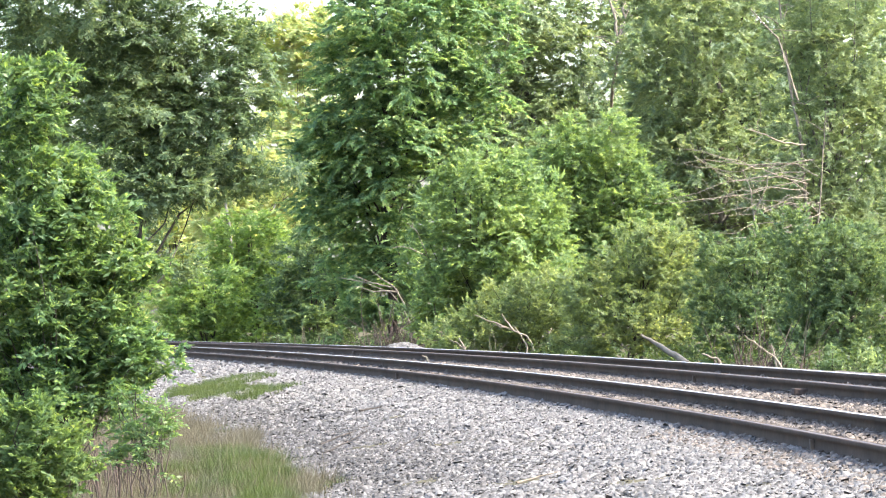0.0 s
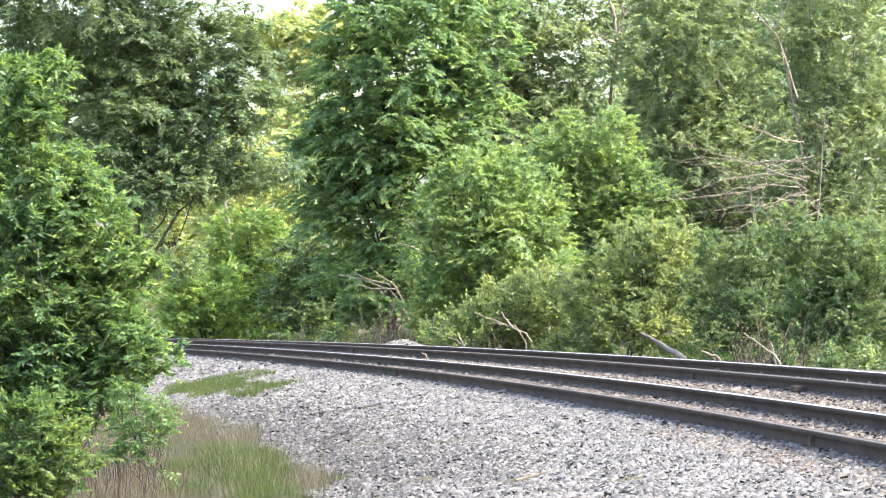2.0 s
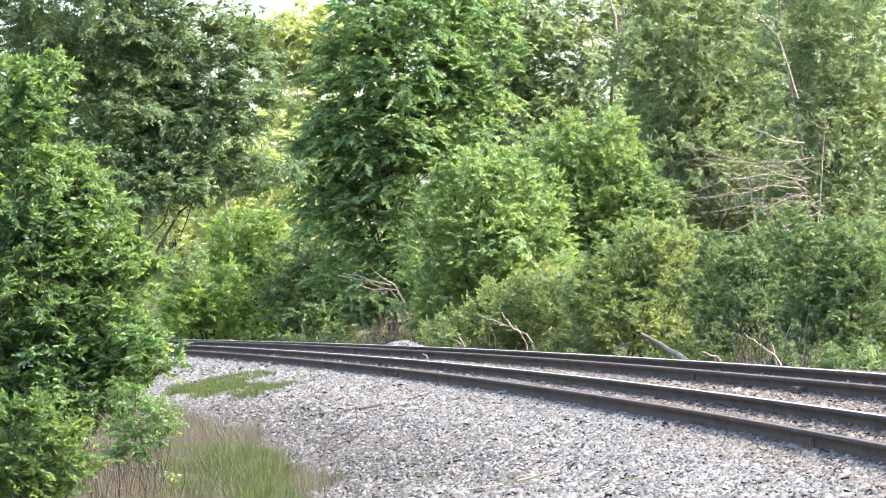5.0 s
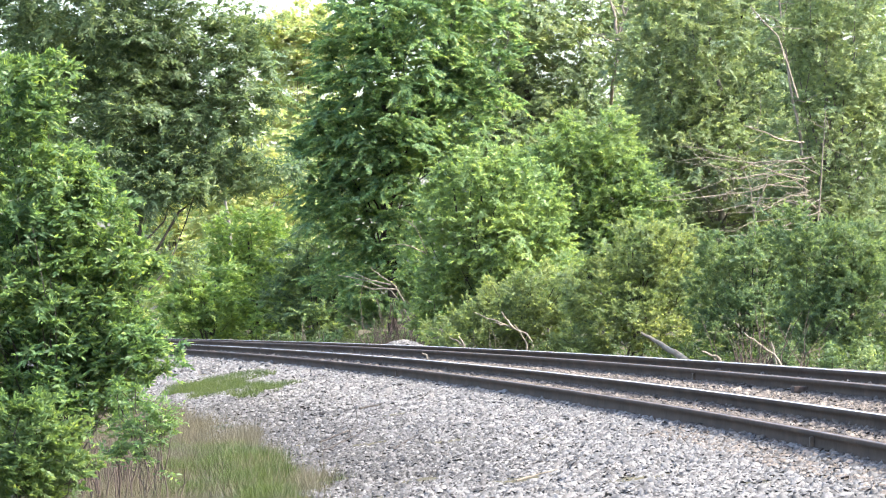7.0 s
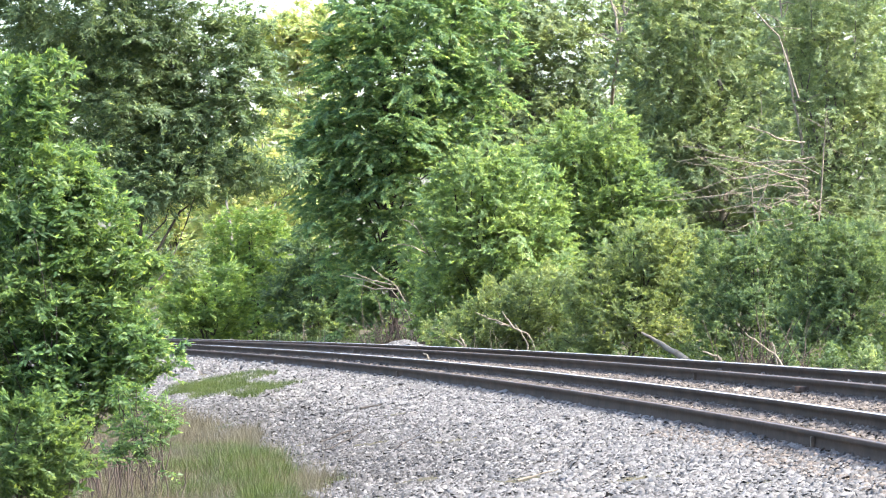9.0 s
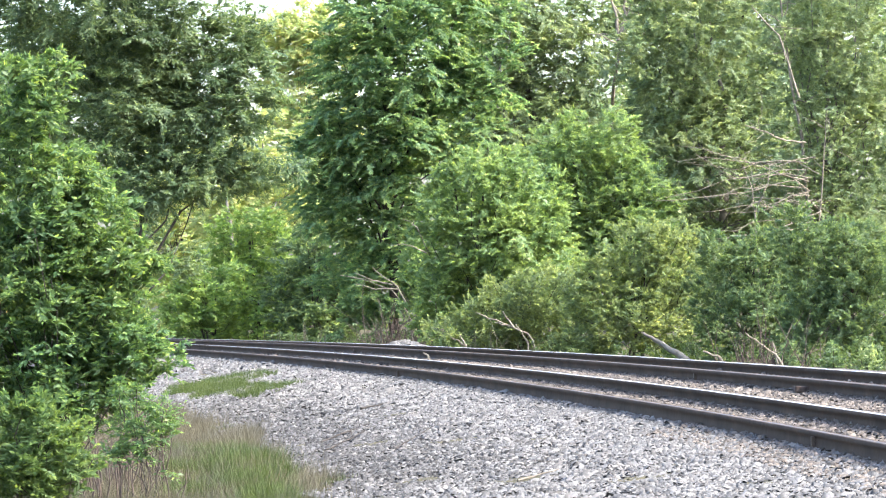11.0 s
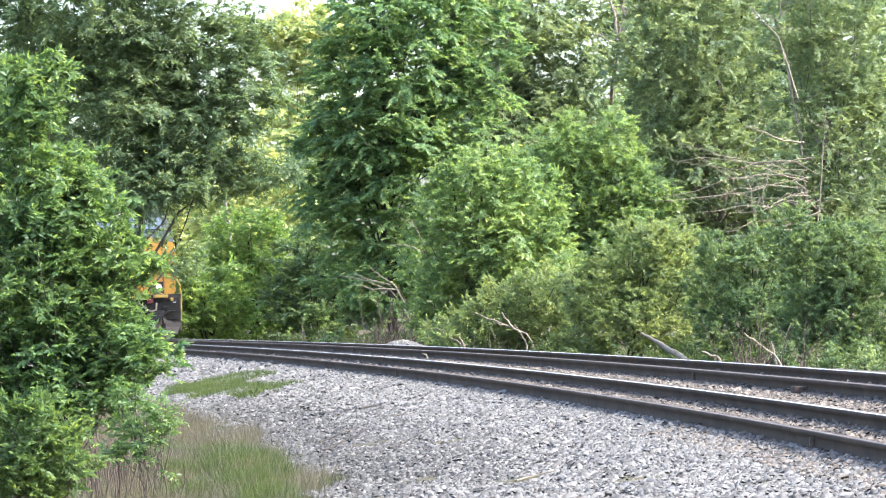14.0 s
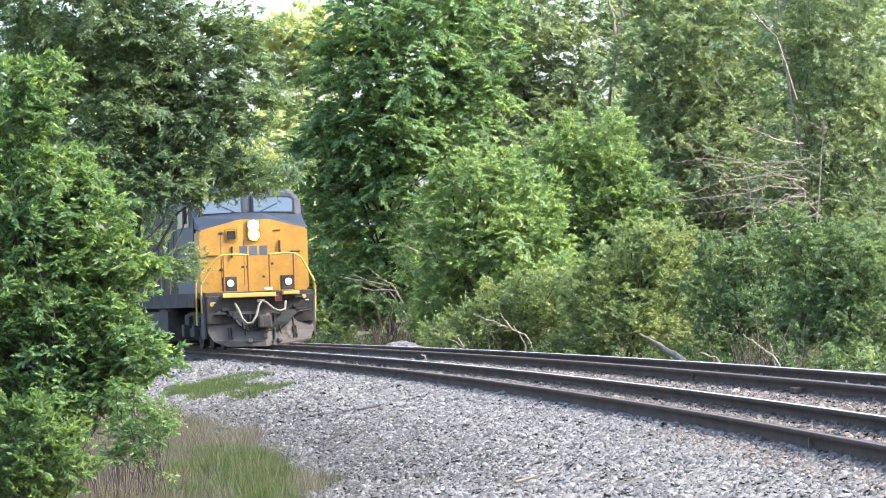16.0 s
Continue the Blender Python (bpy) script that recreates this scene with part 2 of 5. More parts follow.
def boughs(rng, lumps, size, reach, narrow=0.5, rise=0.2, droop=0.3, cover=1.0, jag=0.2, flat=0.34, fill=0.08, shoots=7, loose=0.45, kite=False):
    """Leaves of a crown borne on boughs: each bough is a fan of leafy shoots standing off the crown's uneven hull. Returns vertices, faces, young-growth flags, bough feet."""
    L = np.asarray(lumps, float)
    C, U = [], []
    for i, (lx, ly, lz, rx, ry, rz) in enumerate(L):
        r = np.array([rx, ry, rz])
        area = 4 * np.pi * ((rx * ry) ** 1.6 / 3 + (rx * rz) ** 1.6 / 3 + (ry * rz) ** 1.6 / 3) ** (1 / 1.6)
        k = max(5, int(1.3 * area / (np.pi * reach ** 2)))
        u = unit(rng.normal(size=(k, 3)))
        c = L[i, :3] + u * r * (0.88 + jag * rng.normal(size=(k, 1)))
        d = np.linalg.norm((c[:, None] - L[None, :, :3]) / L[None, :, 3:], axis=2)
        d[:, i] = 9.0
        keep = (d.min(1) > 0.74) | (rng.random(k) < fill)
        C.append(c[keep])
        U.append(unit(u / r)[keep])
    C, U = np.concatenate(C), np.concatenate(U)
    n = len(C)
    z = np.array([0, 0, 1.0])
    axis = unit(U * np.array([1, 1, 0.45]) + rise * z + 0.3 * rng.normal(size=(n, 3)))
    side = unit(np.cross(axis, z + 0.02 * rng.normal(size=(n, 3))))
    nrm = np.cross(side, axis)
    R = reach * rng.uniform(0.6, 1.4, n)
    per = max(3, int(round(cover * 1.25 * np.pi * reach ** 2 / (0.5 * size * size * narrow) / shoots)))
    b = np.repeat(np.arange(n), shoots)
    k = len(b)
    th = np.clip(rng.normal(size=(k, 1)) * 0.8, -1.5, 1.5)
    way = unit(axis[b] * np.cos(th) + side[b] * np.sin(th) + nrm[b] * flat * rng.normal(size=(k, 1)))
    ln = R[b][:, None] * rng.uniform(0.55, 1.15, (k, 1))
    foot = C[b] + axis[b] * rng.uniform(-0.7, 0.6, (k, 1)) * R[b][:, None] + side[b] * 0.3 * th * R[b][:, None] + nrm[b] * flat * 0.5 * R[b][:, None] * rng.normal(size=(k, 1))
    j = np.repeat(np.arange(k), per)
    m = len(j)
    t = ((np.tile(np.arange(per), k) + rng.random(m)) / per)[:, None]
    at = foot[j] + way[j] * ln[j] * t
    at[:, 2] -= (droop * 0.7 * ln[j] * t * t)[:, 0]
    nb = nrm[b][j]
    across = unit(np.cross(way[j], nb))
    sg = np.where(np.arange(m) % 2, 1.0, -1.0)[:, None]
    lw = unit(way[j] * (0.45 + 0.6 * t) + across * sg * 0.75 - z * droop * 0.6 + 0.25 * rng.normal(size=(m, 3)))
    nor = unit(0.5 * nb + 0.95 * U[b][j] + 0.3 * z + loose * rng.normal(size=(m, 3)))
    sd = unit(np.cross(nor, lw))
    nor = np.cross(lw, sd)
    ll = size * rng.uniform(0.65, 1.25, (m, 1)) * (1.1 - 0.35 * t)
    w = ll * narrow * 0.5
    mid = at + 0.42 * ll * lw + 0.25 * w * nor
    tip = at + ll * lw - 0.1 * ll * nor
    back = at + 0.12 * ll * lw
    corners = [at, mid + sd * w, tip, mid - sd * w] if kite else [back + sd * w, tip, back - sd * w]
    v = np.stack(corners, 1).reshape(-1, 3)
    young = (t[:, 0] > 0.7) & (rng.random(m) < 0.75)
    return v, np.arange(len(v)).reshape(-1, len(corners)), young, C


def merged(lumps, span=1.5):
    """The lumps of a crown with fillers between neighbours, so that they grow into one mass."""
    out = list(lumps)
    for i, a in enumerate(lumps):
        for b in lumps[i + 1:]:
            d = math.dist(a[:3], b[:3])
            if 0.7 * max(a[3], b[3]) < d < span * 0.5 * (a[3] + b[3] + a[5] + b[5]) * 0.75:
                out.append(tuple(0.5 * (p + q) * (0.92 if k > 2 else 1.0) for k, (p, q) in enumerate(zip(a, b))))
    return out


def limb(rng, a, b, r0, r1, steps=6, sag=0.0, wob=0.06):
    a, b = np.asarray(a, float), np.asarray(b, float)
    t = np.linspace(0, 1, steps)[:, None]
    p = a + (b - a) * t
    ln = np.linalg.norm(b - a)
    w = rng.normal(size=(steps, 3)) * wob * ln * np.sin(np.pi * t)
    p = p + w
    p[:, 2] += sag * ln * (t[:, 0] ** 2 - t[:, 0])
    return np.concatenate([p, r0 + (r1 - r0) * t], 1)


def plant(name, x, y, z, lumps, mat, label, category, seed, size=0.13, narrow=0.5, clump=0.45, droop=0.3, cover=1.2, rise=0.2,
          trunk=0.16, bark=None, group="", fill=0.28, lean=(0, 0), jag=0.14, stems=1, limbs=26, flat=0.34, reach=0.93, shoots=7, loose=0.5):
    """A tree or bush: tapered trunk with limbs reaching into the crown, and a crown of leafy boughs with younger leaves at their tips. lumps are relative to its foot."""
    rng = np.random.default_rng(seed)
    th = empty(name, pose(x, y, z))
    v, f, young, T = boughs(rng, merged(lumps), size, clump, narrow, rise, droop, cover, jag, flat, fill, shoots, loose, y < 60)
    crown = solid("crown", v, f, mat[0], th)
    crown.data.materials.append(mat[1])
    crown.data.polygons.foreach_set("material_index", young.astype(np.int32))
    top = max(l[2] + 0.5 * l[5] for l in lumps)
    paths = []
    cx, cy = np.mean([l[0] for l in lumps]), np.mean([l[1] for l in lumps])
    for s in range(stems):
        foot = np.array([rng.normal() * 0.12 * (stems > 1), rng.normal() * 0.12 * (stems > 1), -0.45])
        head = np.array([cx * 0.7 + lean[0] + rng.normal() * 0.3 * (stems > 1), cy * 0.7 + lean[1], top * reach * rng.uniform(0.85, 1.0)])
        main = limb(rng, foot, head, trunk / math.sqrt(stems), trunk * 0.22, 9, wob=0.015)
        paths.append(main)
        for q in T[rng.choice(len(T), min(len(T), limbs // stems), replace=False)]:
            h = np.clip(0.35 * q[2] / max(top, 0.1) + 0.25 * rng.random() + 0.1, 0.08, 0.92)
            k = int(h * 8)
            a = main[k]
            paths.append(limb(rng, a[:3], q, min(a[3] * 0.4, 0.04), 0.006, 6, 0.25, 0.05))
    tubes("trunk", paths, bark or M_BARK, th)
    return tagged(th, label, category, group)


# ---------------------------------------------------------------- the line of the track
# a curve of growing distance: arc length from a point beside the camera, heading left of +y
TS = np.linspace(-60, 420, 1921)
_ang = 0.079 + 1.667e-3 * TS + 0.04e-5 * TS ** 2
_i0 = int(np.argmin(np.abs(TS)))
_tx = np.cumsum(-np.sin(_ang)) * 0.25
_ty = np.cumsum(np.cos(_ang)) * 0.25
_tx += 5.563 - _tx[_i0]
_ty += 35.0 - _ty[_i0]


def line(s, off=0.0, dz=0.0):
    """Places at arc lengths s, off metres to the outside of the curve, dz above the canted plane of the rail tops."""
    s, off = np.asarray(s, float), np.asarray(off, float)
    x, y, a = np.interp(s, TS, _tx), np.interp(s, TS, _ty), np.interp(s, TS, _ang)
    cant = np.clip(0.265 - 0.00229 * np.clip(s, -20, 200), 0.0, 0.31) / 1.5
    z = 0.102 * (np.clip(s, -20, 150) / 100) ** 2 + cant * np.clip(off, -1.6, 1.6) + dz
    return np.stack(np.broadcast_arrays(x + off * np.cos(a), y + off * np.sin(a), z), -1)


def ground_z(off):
    """Height of the ground beside the track, against the plane of the rail tops."""
    return np.interp(off, [-60, -14, -7.5, -5.9, -4.5, -3.1, -1.75, -1.3, -1.1, 1.3, 1.9, 3.0, 4.5, 60],
                     [-0.95, -0.94, -0.91, -0.87, -0.67, -0.46, -0.33, -0.275, -0.19, -0.15, -0.26, -0.62, -0.55, -0.5])


def heaped(s, o):
    """Low heaps and hollows left where the shoulder's stone was dumped."""
    on = np.clip((-1.6 - o) / 0.8, 0, 1)
    return on * (0.03 * np.sin(s * 0.55 + 1.7 * o) + 0.022 * np.sin(s * 1.3 - 2.6 * o + 1) + 0.016 * np.sin(2.9 * s + 4.1 * o))


# ---------------------------------------------------------------- ground
def build_ground():
    offs = np.concatenate([[-120, -60, -30], np.arange(-20, 10.01, 0.5), [14, 20, 40, 80, 120]])
    ss = np.concatenate([[-60], np.arange(-40, 200, 2.0), np.arange(200, 420, 8.0)])
    S, O = np.meshgrid(ss, offs, indexing="ij")
    v = line(S, O, ground_z(O))
    far = np.abs(O) > 100
    v[..., 2] = np.where(far, -0.9, v[..., 2])
    v[..., 2] += np.where(np.abs(O) > 6, 0.05 * np.sin(S * 0.7 + O) , 0.0)
    n, m = S.shape
    i, j = np.meshgrid(np.arange(n - 1), np.arange(m - 1), indexing="ij")
    q = (i * m + j).ravel()
    f = np.stack([q, q + 1, q + m + 1, q + m], 1)
    g = solid("ground", v.reshape(-1, 3), f, M_SOIL)
    tagged(g, "bare brown soil and leaf litter beside the railway", "ground", kind="structure")
    # outer sheet to the horizon, just under the fine one
    k = 2400
    solid("ground", [(-k, -k, -1.45), (k, -k, -1.45), (k, k, -1.45), (-k, k, -1.45)], [(0, 1, 2, 3)], M_SOIL)
    tagged(bpy.context.scene.objects["ground.001"], "distant flat ground reaching the horizon", "ground", kind="structure")
    # ballast bed, a sheet laid on the ground
    offs = np.array([-6.3, -6.0, -5.7, -5.4, -5.1, -4.8, -4.5, -4.2, -3.9, -3.6, -3.3, -3.0, -2.7, -2.4, -2.1, -1.75, -1.3, -0.7, 0, 0.7, 1.3, 1.9, 2.5, 2.9])
    ss = np.arange(-20, 190, 0.5)
    S, O = np.meshgrid(ss, offs, indexing="ij")
    rng = np.random.default_rng(3)
    v = line(S, O, ground_z(O) + 0.006 + heaped(S, O))
    v[:, 1:-1, 2] += rng.normal(size=(len(ss), len(offs) - 2)) * 0.006 + 0.014
    v[:, 0, 2] -= 0.03
    v[:, -1, 2] -= 0.03
    n, m = S.shape
    i, j = np.meshgrid(np.arange(n - 1), np.arange(m - 1), indexing="ij")
    q = (i * m + j).ravel()
    tagged(solid("ballast_bed", v.reshape(-1, 3), np.stack([q, q + 1, q + m + 1, q + m], 1), M_BED),
           "light grey crushed stone bed under the rails", "ballast", kind="structure")


def stone_arrays(rng, at, size, tilt=0.24):
    """Broken flattish stones lying on the bed: a skewed foot of four corners under a ridge of two."""
    n = len(at)
    d = np.array([[1, 0.8, -0.5], [-0.9, 1, -0.5], [-1, -0.8, -0.5], [0.9, -1, -0.5], [0.45, 0.1, 0.5], [-0.5, -0.1, 0.5]], float)
    v = d[None] + rng.normal(size=(n, 6, 3)) * np.array([0.24, 0.24, 0.16])
    v *= np.stack([rng.uniform(0.8, 1.5, n), rng.uniform(0.6, 1.0, n), rng.uniform(0.5, 1.1, n)], 1)[:, None]
    a, p, q = rng.uniform(0, 2 * np.pi, n), rng.normal(size=n) * tilt, rng.normal(size=n) * tilt
    x, y, z = v[..., 0], v[..., 1], v[..., 2]
    z = z + x * np.tan(np.clip(p, -0.9, 0.9))[:, None] * 0.8 + y * np.tan(np.clip(q, -0.9, 0.9))[:, None] * 0.8
    c, s = np.cos(a)[:, None], np.sin(a)[:, None]
    v = np.stack([c * x - s * y, s * x + c * y, z], 2) * (size * 0.5)[:, None, None] + at[:, None]
    t = np.array([[0, 1, 5], [0, 5, 4], [1, 2, 5], [2, 3, 4], [2, 4, 5], [3, 0, 4]])
    f = (np.arange(n)[:, None, None] * 6 + t[None]).reshape(-1, 3)
    return v.reshape(-1, 3), f


def build_stones():
    rng = np.random.default_rng(11)

    def field(n, s0, s1, o0, o1, size):
        s, o = rng.uniform(s0, s1, n), rng.uniform(o0, o1, n)
        edge = -6.15 + 0.35 * np.sin(s * 0.9) + 0.25 * np.sin(s * 2.3 + 1)
        keep = (s > -9 + 2.6 * (-o - 1.3)) & (o > edge + np.abs(rng.normal(size=n)) * 0.3)
        s, o = s[keep], o[keep]
        z = ground_z(o) + 0.03 + 0.012 * (o < -1.3) + heaped(s, o) + rng.normal(size=len(s)) * 0.009
        return line(s, o, z), size * rng.lognormal(0, 0.28, len(s)), o, s
    near = field(90000, -9, 30, -6.6, -1.39, 0.053)
    mid = field(38000, 30, 62, -6.6, -1.39, 0.069)
    far = field(12000, 62, 120, -5.9, -1.39, 0.1)
    A, B = np.concatenate([near[0], mid[0], far[0]]), np.concatenate([near[1], mid[1], far[1]])
    # darker grey stones lie mixed in along the shoulder's foot
    O = np.concatenate([near[2], mid[2], far[2]])
    S = np.concatenate([near[3], mid[3], far[3]])
    share = np.clip((-O - 2.9) / 2.6, 0, 0.75) * np.clip((S - 4) / 10, 0.15, 1) * np.clip((52 - S) / 14, 0.1, 1)
    is_dark = rng.random(len(O)) < share + 0.04
    v, f = stone_arrays(rng, A[~is_dark], B[~is_dark])
    tagged(solid("ballast_stones", v, f, M_STONE), "light grey broken ballast stones on the shoulder", "gravel", kind="stuff")
    v, f = stone_arrays(rng, A[is_dark], B[is_dark])
    tagged(solid("dark_ballast_stones", v, f, M_DARKSTONE), "dark grey ballast stones along the shoulder's foot", "gravel", kind="stuff")
    a = field(34000, -4, 48, -1.22, 0.68, 0.046)
    b = field(6000, 48, 110, -1.22, 0.68, 0.075)
    c = field(1500, -4, 14, -2.0, -1.36, 0.05)
    v, f = stone_arrays(rng, np.concatenate([a[0], b[0], c[0] + np.array([0, 0, 0.012])]), np.concatenate([a[1], b[1], c[1]]))
    tagged(solid("track_stones", v, f, M_BROWNSTONE), "brown stained ballast stones between the ties", "gravel", kind="stuff")


# ---------------------------------------------------------------- track
RAIL = [(-0.076, -0.186), (0.076, -0.186), (0.076, -0.175), (0.012, -0.155), (0.009, -0.06), (0.037, -0.045), (0.037, -0.008), (0.030, -0.001), (0.010, 0.0),
        (-0.024, 0.0), (-0.031, -0.002), (-0.037, -0.008), (-0.037, -0.045), (-0.009, -0.06), (-0.012, -0.155), (-0.076, -0.175)]


def rail_mesh(name, off, dz, s0, s1, top, parent=None, label="", wave=0.0):
    ss = np.arange(s0, s1, 1.0)
    k = len(RAIL)
    wob = wave * (np.sin(ss * 0.21) + 0.6 * np.sin(ss * 0.53 + 1))
    V = np.concatenate([line(ss, off + wob + u, dz + w)[:, None] for u, w in RAIL], 1)
    n = len(ss)
    i, j = np.meshgrid(np.arange(n - 1), np.arange(k), indexing="ij")
    a, b = (i * k + j).ravel(), (i * k + (j + 1) % k).ravel()
    f = np.stack([a, b, b + k, a + k], 1)
    ob = solid(name, V.reshape(-1, 3), f, M_RUST, parent, label)
    ob.data.materials.append(top)
    idx = np.where(np.isin(j.ravel(), (8,)), 1, 0).astype(np.int32)
    ob.data.polygons.foreach_set("material_index", idx)
    return ob


def build_track():
    tr = tagged(empty("railway_track"), "curved single railway track with rusty rails on wooden ties", "railway track", kind="structure")
    rail_mesh("rail", 0.75, 0.0, -25, 330, M_SHINY, tr, "rusty steel rail with polished top")
    rail_mesh("rail", -0.75, 0.0, -25, 330, M_SHINY, tr, "rusty steel rail with polished top")
    bm = box(bmesh.new(), -1.2, 1.2, -0.115, 0.115, -0.18, 0.0, 0.012)
    first = part("tie", bm, M_TIE, tr)
    me = first.data
    for i in range(270):
        s = -15 + 0.53 * i
        p, q = line(s, -1.2, -0.192), line(s, 1.2, -0.192)
        ob = first if i == 0 else new("tie", me)
        ob.parent = tr
        d = q - p
        ob.matrix_basis = pose(*((p + q) / 2), 0, -math.degrees(math.atan2(d[2], math.hypot(d[0], d[1]))), math.degrees(math.atan2(d[1], d[0])))
    r = rail_mesh("loose_rail", 0.161, 0.017, -25, 160, M_DULLTOP, None, "", 0.004)
    tagged(r, "loose rusty spare rail lying between the running rails", "rail", "loose rails beside the track")
    for s0 in (22.0, 61.0):
        b = box(bmesh.new(), -0.02, 0.02, -0.012, 0.03, -0.075, 0.05, 0.006)
        jb = part("rail_weld", b, M_DULLTOP, r, "pale weld seam across the rail web")
        jb.matrix_basis = pose(*line(s0, 0.161 - 0.03, 0.017 - 0.105), 0, 0, 90 + math.degrees(float(np.interp(s0, TS, _ang))))
    r = rail_mesh("loose_rail", -1.308, -0.074, -25, 160, M_DULLTOP, None, "", 0.004)
    # weld seams, and small black blocks along the near spare rail's foot
    for s0 in (5.9, 45.0):
        b = bmesh.new()
        box(b, -0.02, 0.02, -0.012, 0.03, -0.075, 0.05, 0.006)
        jb = part("rail_weld", b, M_DULLTOP, r, "pale weld seam across the rail web")
        p = line(s0, -1.308 - 0.03, -0.074 - 0.105)
        jb.matrix_basis = pose(*p, 0, 0, 90 + math.degrees(float(np.interp(s0, TS, _ang))))
    am = None
    for k in range(100):
        s0 = -3 + 0.42 * k
        if am is None:
            ob = part("rail_foot_block", box(bmesh.new(), -0.035, 0.035, -0.05, 0.02, -0.035, 0.012, 0.006), M_RUBBER, r)
            am = ob.data
        else:
            ob = new("rail_foot_block", am)
            ob.parent = r
        ob.matrix_basis = pose(*line(s0, -1.308 - 0.076, -0.074 - 0.186), 0, 0, 90 + math.degrees(float(np.interp(s0, TS, _ang))))
    tagged(r, "loose rusty spare rail lying on the tie ends", "rail", "loose rails beside the track")


build_ground()
build_track()
build_stones()


# ---------------------------------------------------------------- woods
# each: foot x, y, z, then the crown's lumps relative to the foot: x, y, z, rx, ry, rz
DARK_TREE = (-1.72, 128, -0.55, [
    (0.55, -1.14, 11.01, 2.29, 1.94, 1.37), (-0.7, -0.24, 9.60, 1.25, 1.1, 1.2), (1.37, 0.26, 9.16, 1.55, 1.32, 1.37), (-1.65, 0.55, 8.07, 1.10, 0.93, 1.19),
    (0.00, -0.61, 7.56, 1.83, 1.55, 1.46), (1.46, 0.00, 7.14, 0.91, 0.78, 1.10), (-1.37, 0.49, 6.33, 1.46, 1.24, 1.19), (0.46, -0.69, 5.90, 1.37, 1.17, 1.19),
    (-1.83, -0.17, 4.79, 1.01, 0.85, 1.10), (-0.18, 0.26, 4.36, 1.55, 1.32, 1.10), (-1.01, 0.64, 3.02, 1.28, 1.09, 1.01), (0.18, -0.37, 2.80, 1.10, 0.93, 1.10),
    (-1.46, 0.00, 1.57, 1.19, 1.01, 1.01), (-0.09, 0.43, 1.16, 1.28, 1.09, 1.01),
    (3.3, 0.3, 8.9, 1.3, 1.1, 1.3), (2.8, 0.3, 10.7, 1.5, 1.2, 1.3), (2.5, 0.2, 7.2, 1.1, 1.0, 1.0), (0.4, 0.0, 11.9, 1.1, 1.0, 1.1), (2.0, 0.0, 12.2, 1.6, 1.3, 1.1),
    (-2.1, 0.3, 7.1, 0.9, 0.9, 1.1), (-2.2, 0.2, 5.5, 0.9, 0.9, 1.0)])
BACK_TREE = (3.52, 140, -0.55, [
    (-2.10, -0.90, 11.38, 1.80, 1.53, 1.60), (0.00, -0.37, 11.71, 2.20, 1.87, 1.50), (1.80, 0.28, 10.05, 1.70, 1.44, 1.50), (-0.60, 1.00, 9.53, 2.00, 1.70, 1.60),
    (-2.20, -0.47, 8.59, 1.40, 1.19, 1.40), (1.00, 0.00, 8.27, 1.80, 1.53, 1.40), (-1.60, 0.53, 7.07, 1.60, 1.36, 1.10), (0.20, -0.80, 6.90, 1.60, 1.36, 1.00),
    (-2.40, -0.23, 5.79, 1.40, 1.19, 1.20), (-1.20, 0.40, 13.55, 2.40, 2.04, 1.20), (2.00, 0.80, 12.04, 1.60, 1.36, 1.20)])
BRIGHT_TREE = (1.00, 106, -0.55, [
    (0.15, -0.42, 5.19, 0.83, 0.71, 0.68), (-0.38, -0.16, 4.45, 0.98, 0.84, 0.76), (1.14, 0.19, 4.55, 1.14, 0.97, 0.83), (-0.91, 0.49, 3.56, 0.98, 0.84, 0.76),
    (0.53, -0.45, 3.36, 1.36, 1.16, 0.83), (-1.21, 0.00, 2.51, 0.79, 0.67, 0.68), (0.08, 0.45, 2.16, 1.36, 1.16, 0.83), (1.59, -0.53, 2.56, 1.06, 0.90, 0.83),
    (-0.98, -0.15, 1.22, 0.91, 0.77, 0.68), (0.38, 0.20, 1.09, 1.21, 1.03, 0.68)])
BRIGHT_TREE_B = (4.10, 112, -0.55, [
    (0.40, -0.52, 6.23, 1.04, 0.88, 0.72), (-0.64, -0.20, 5.78, 1.20, 1.02, 0.72), (0.80, 0.15, 5.33, 0.88, 0.75, 0.80), (-0.32, 0.72, 4.65, 1.44, 1.22, 0.88),
    (0.72, -0.35, 4.06, 1.04, 0.88, 0.88), (-0.64, 0.00, 3.38, 1.20, 1.02, 0.88), (0.32, 0.43, 2.79, 1.28, 1.09, 0.96), (-0.96, -0.56, 2.03, 1.12, 0.95, 0.96),
    (-1.9, -0.5, 3.9, 1.1, 1.0, 1.0), (-1.6, -0.4, 2.6, 1.2, 1.0, 1.0), (1.6, -0.3, 4.3, 0.9, 0.8, 0.9), (1.5, -0.4, 3.0, 1.0, 0.9, 0.9)])
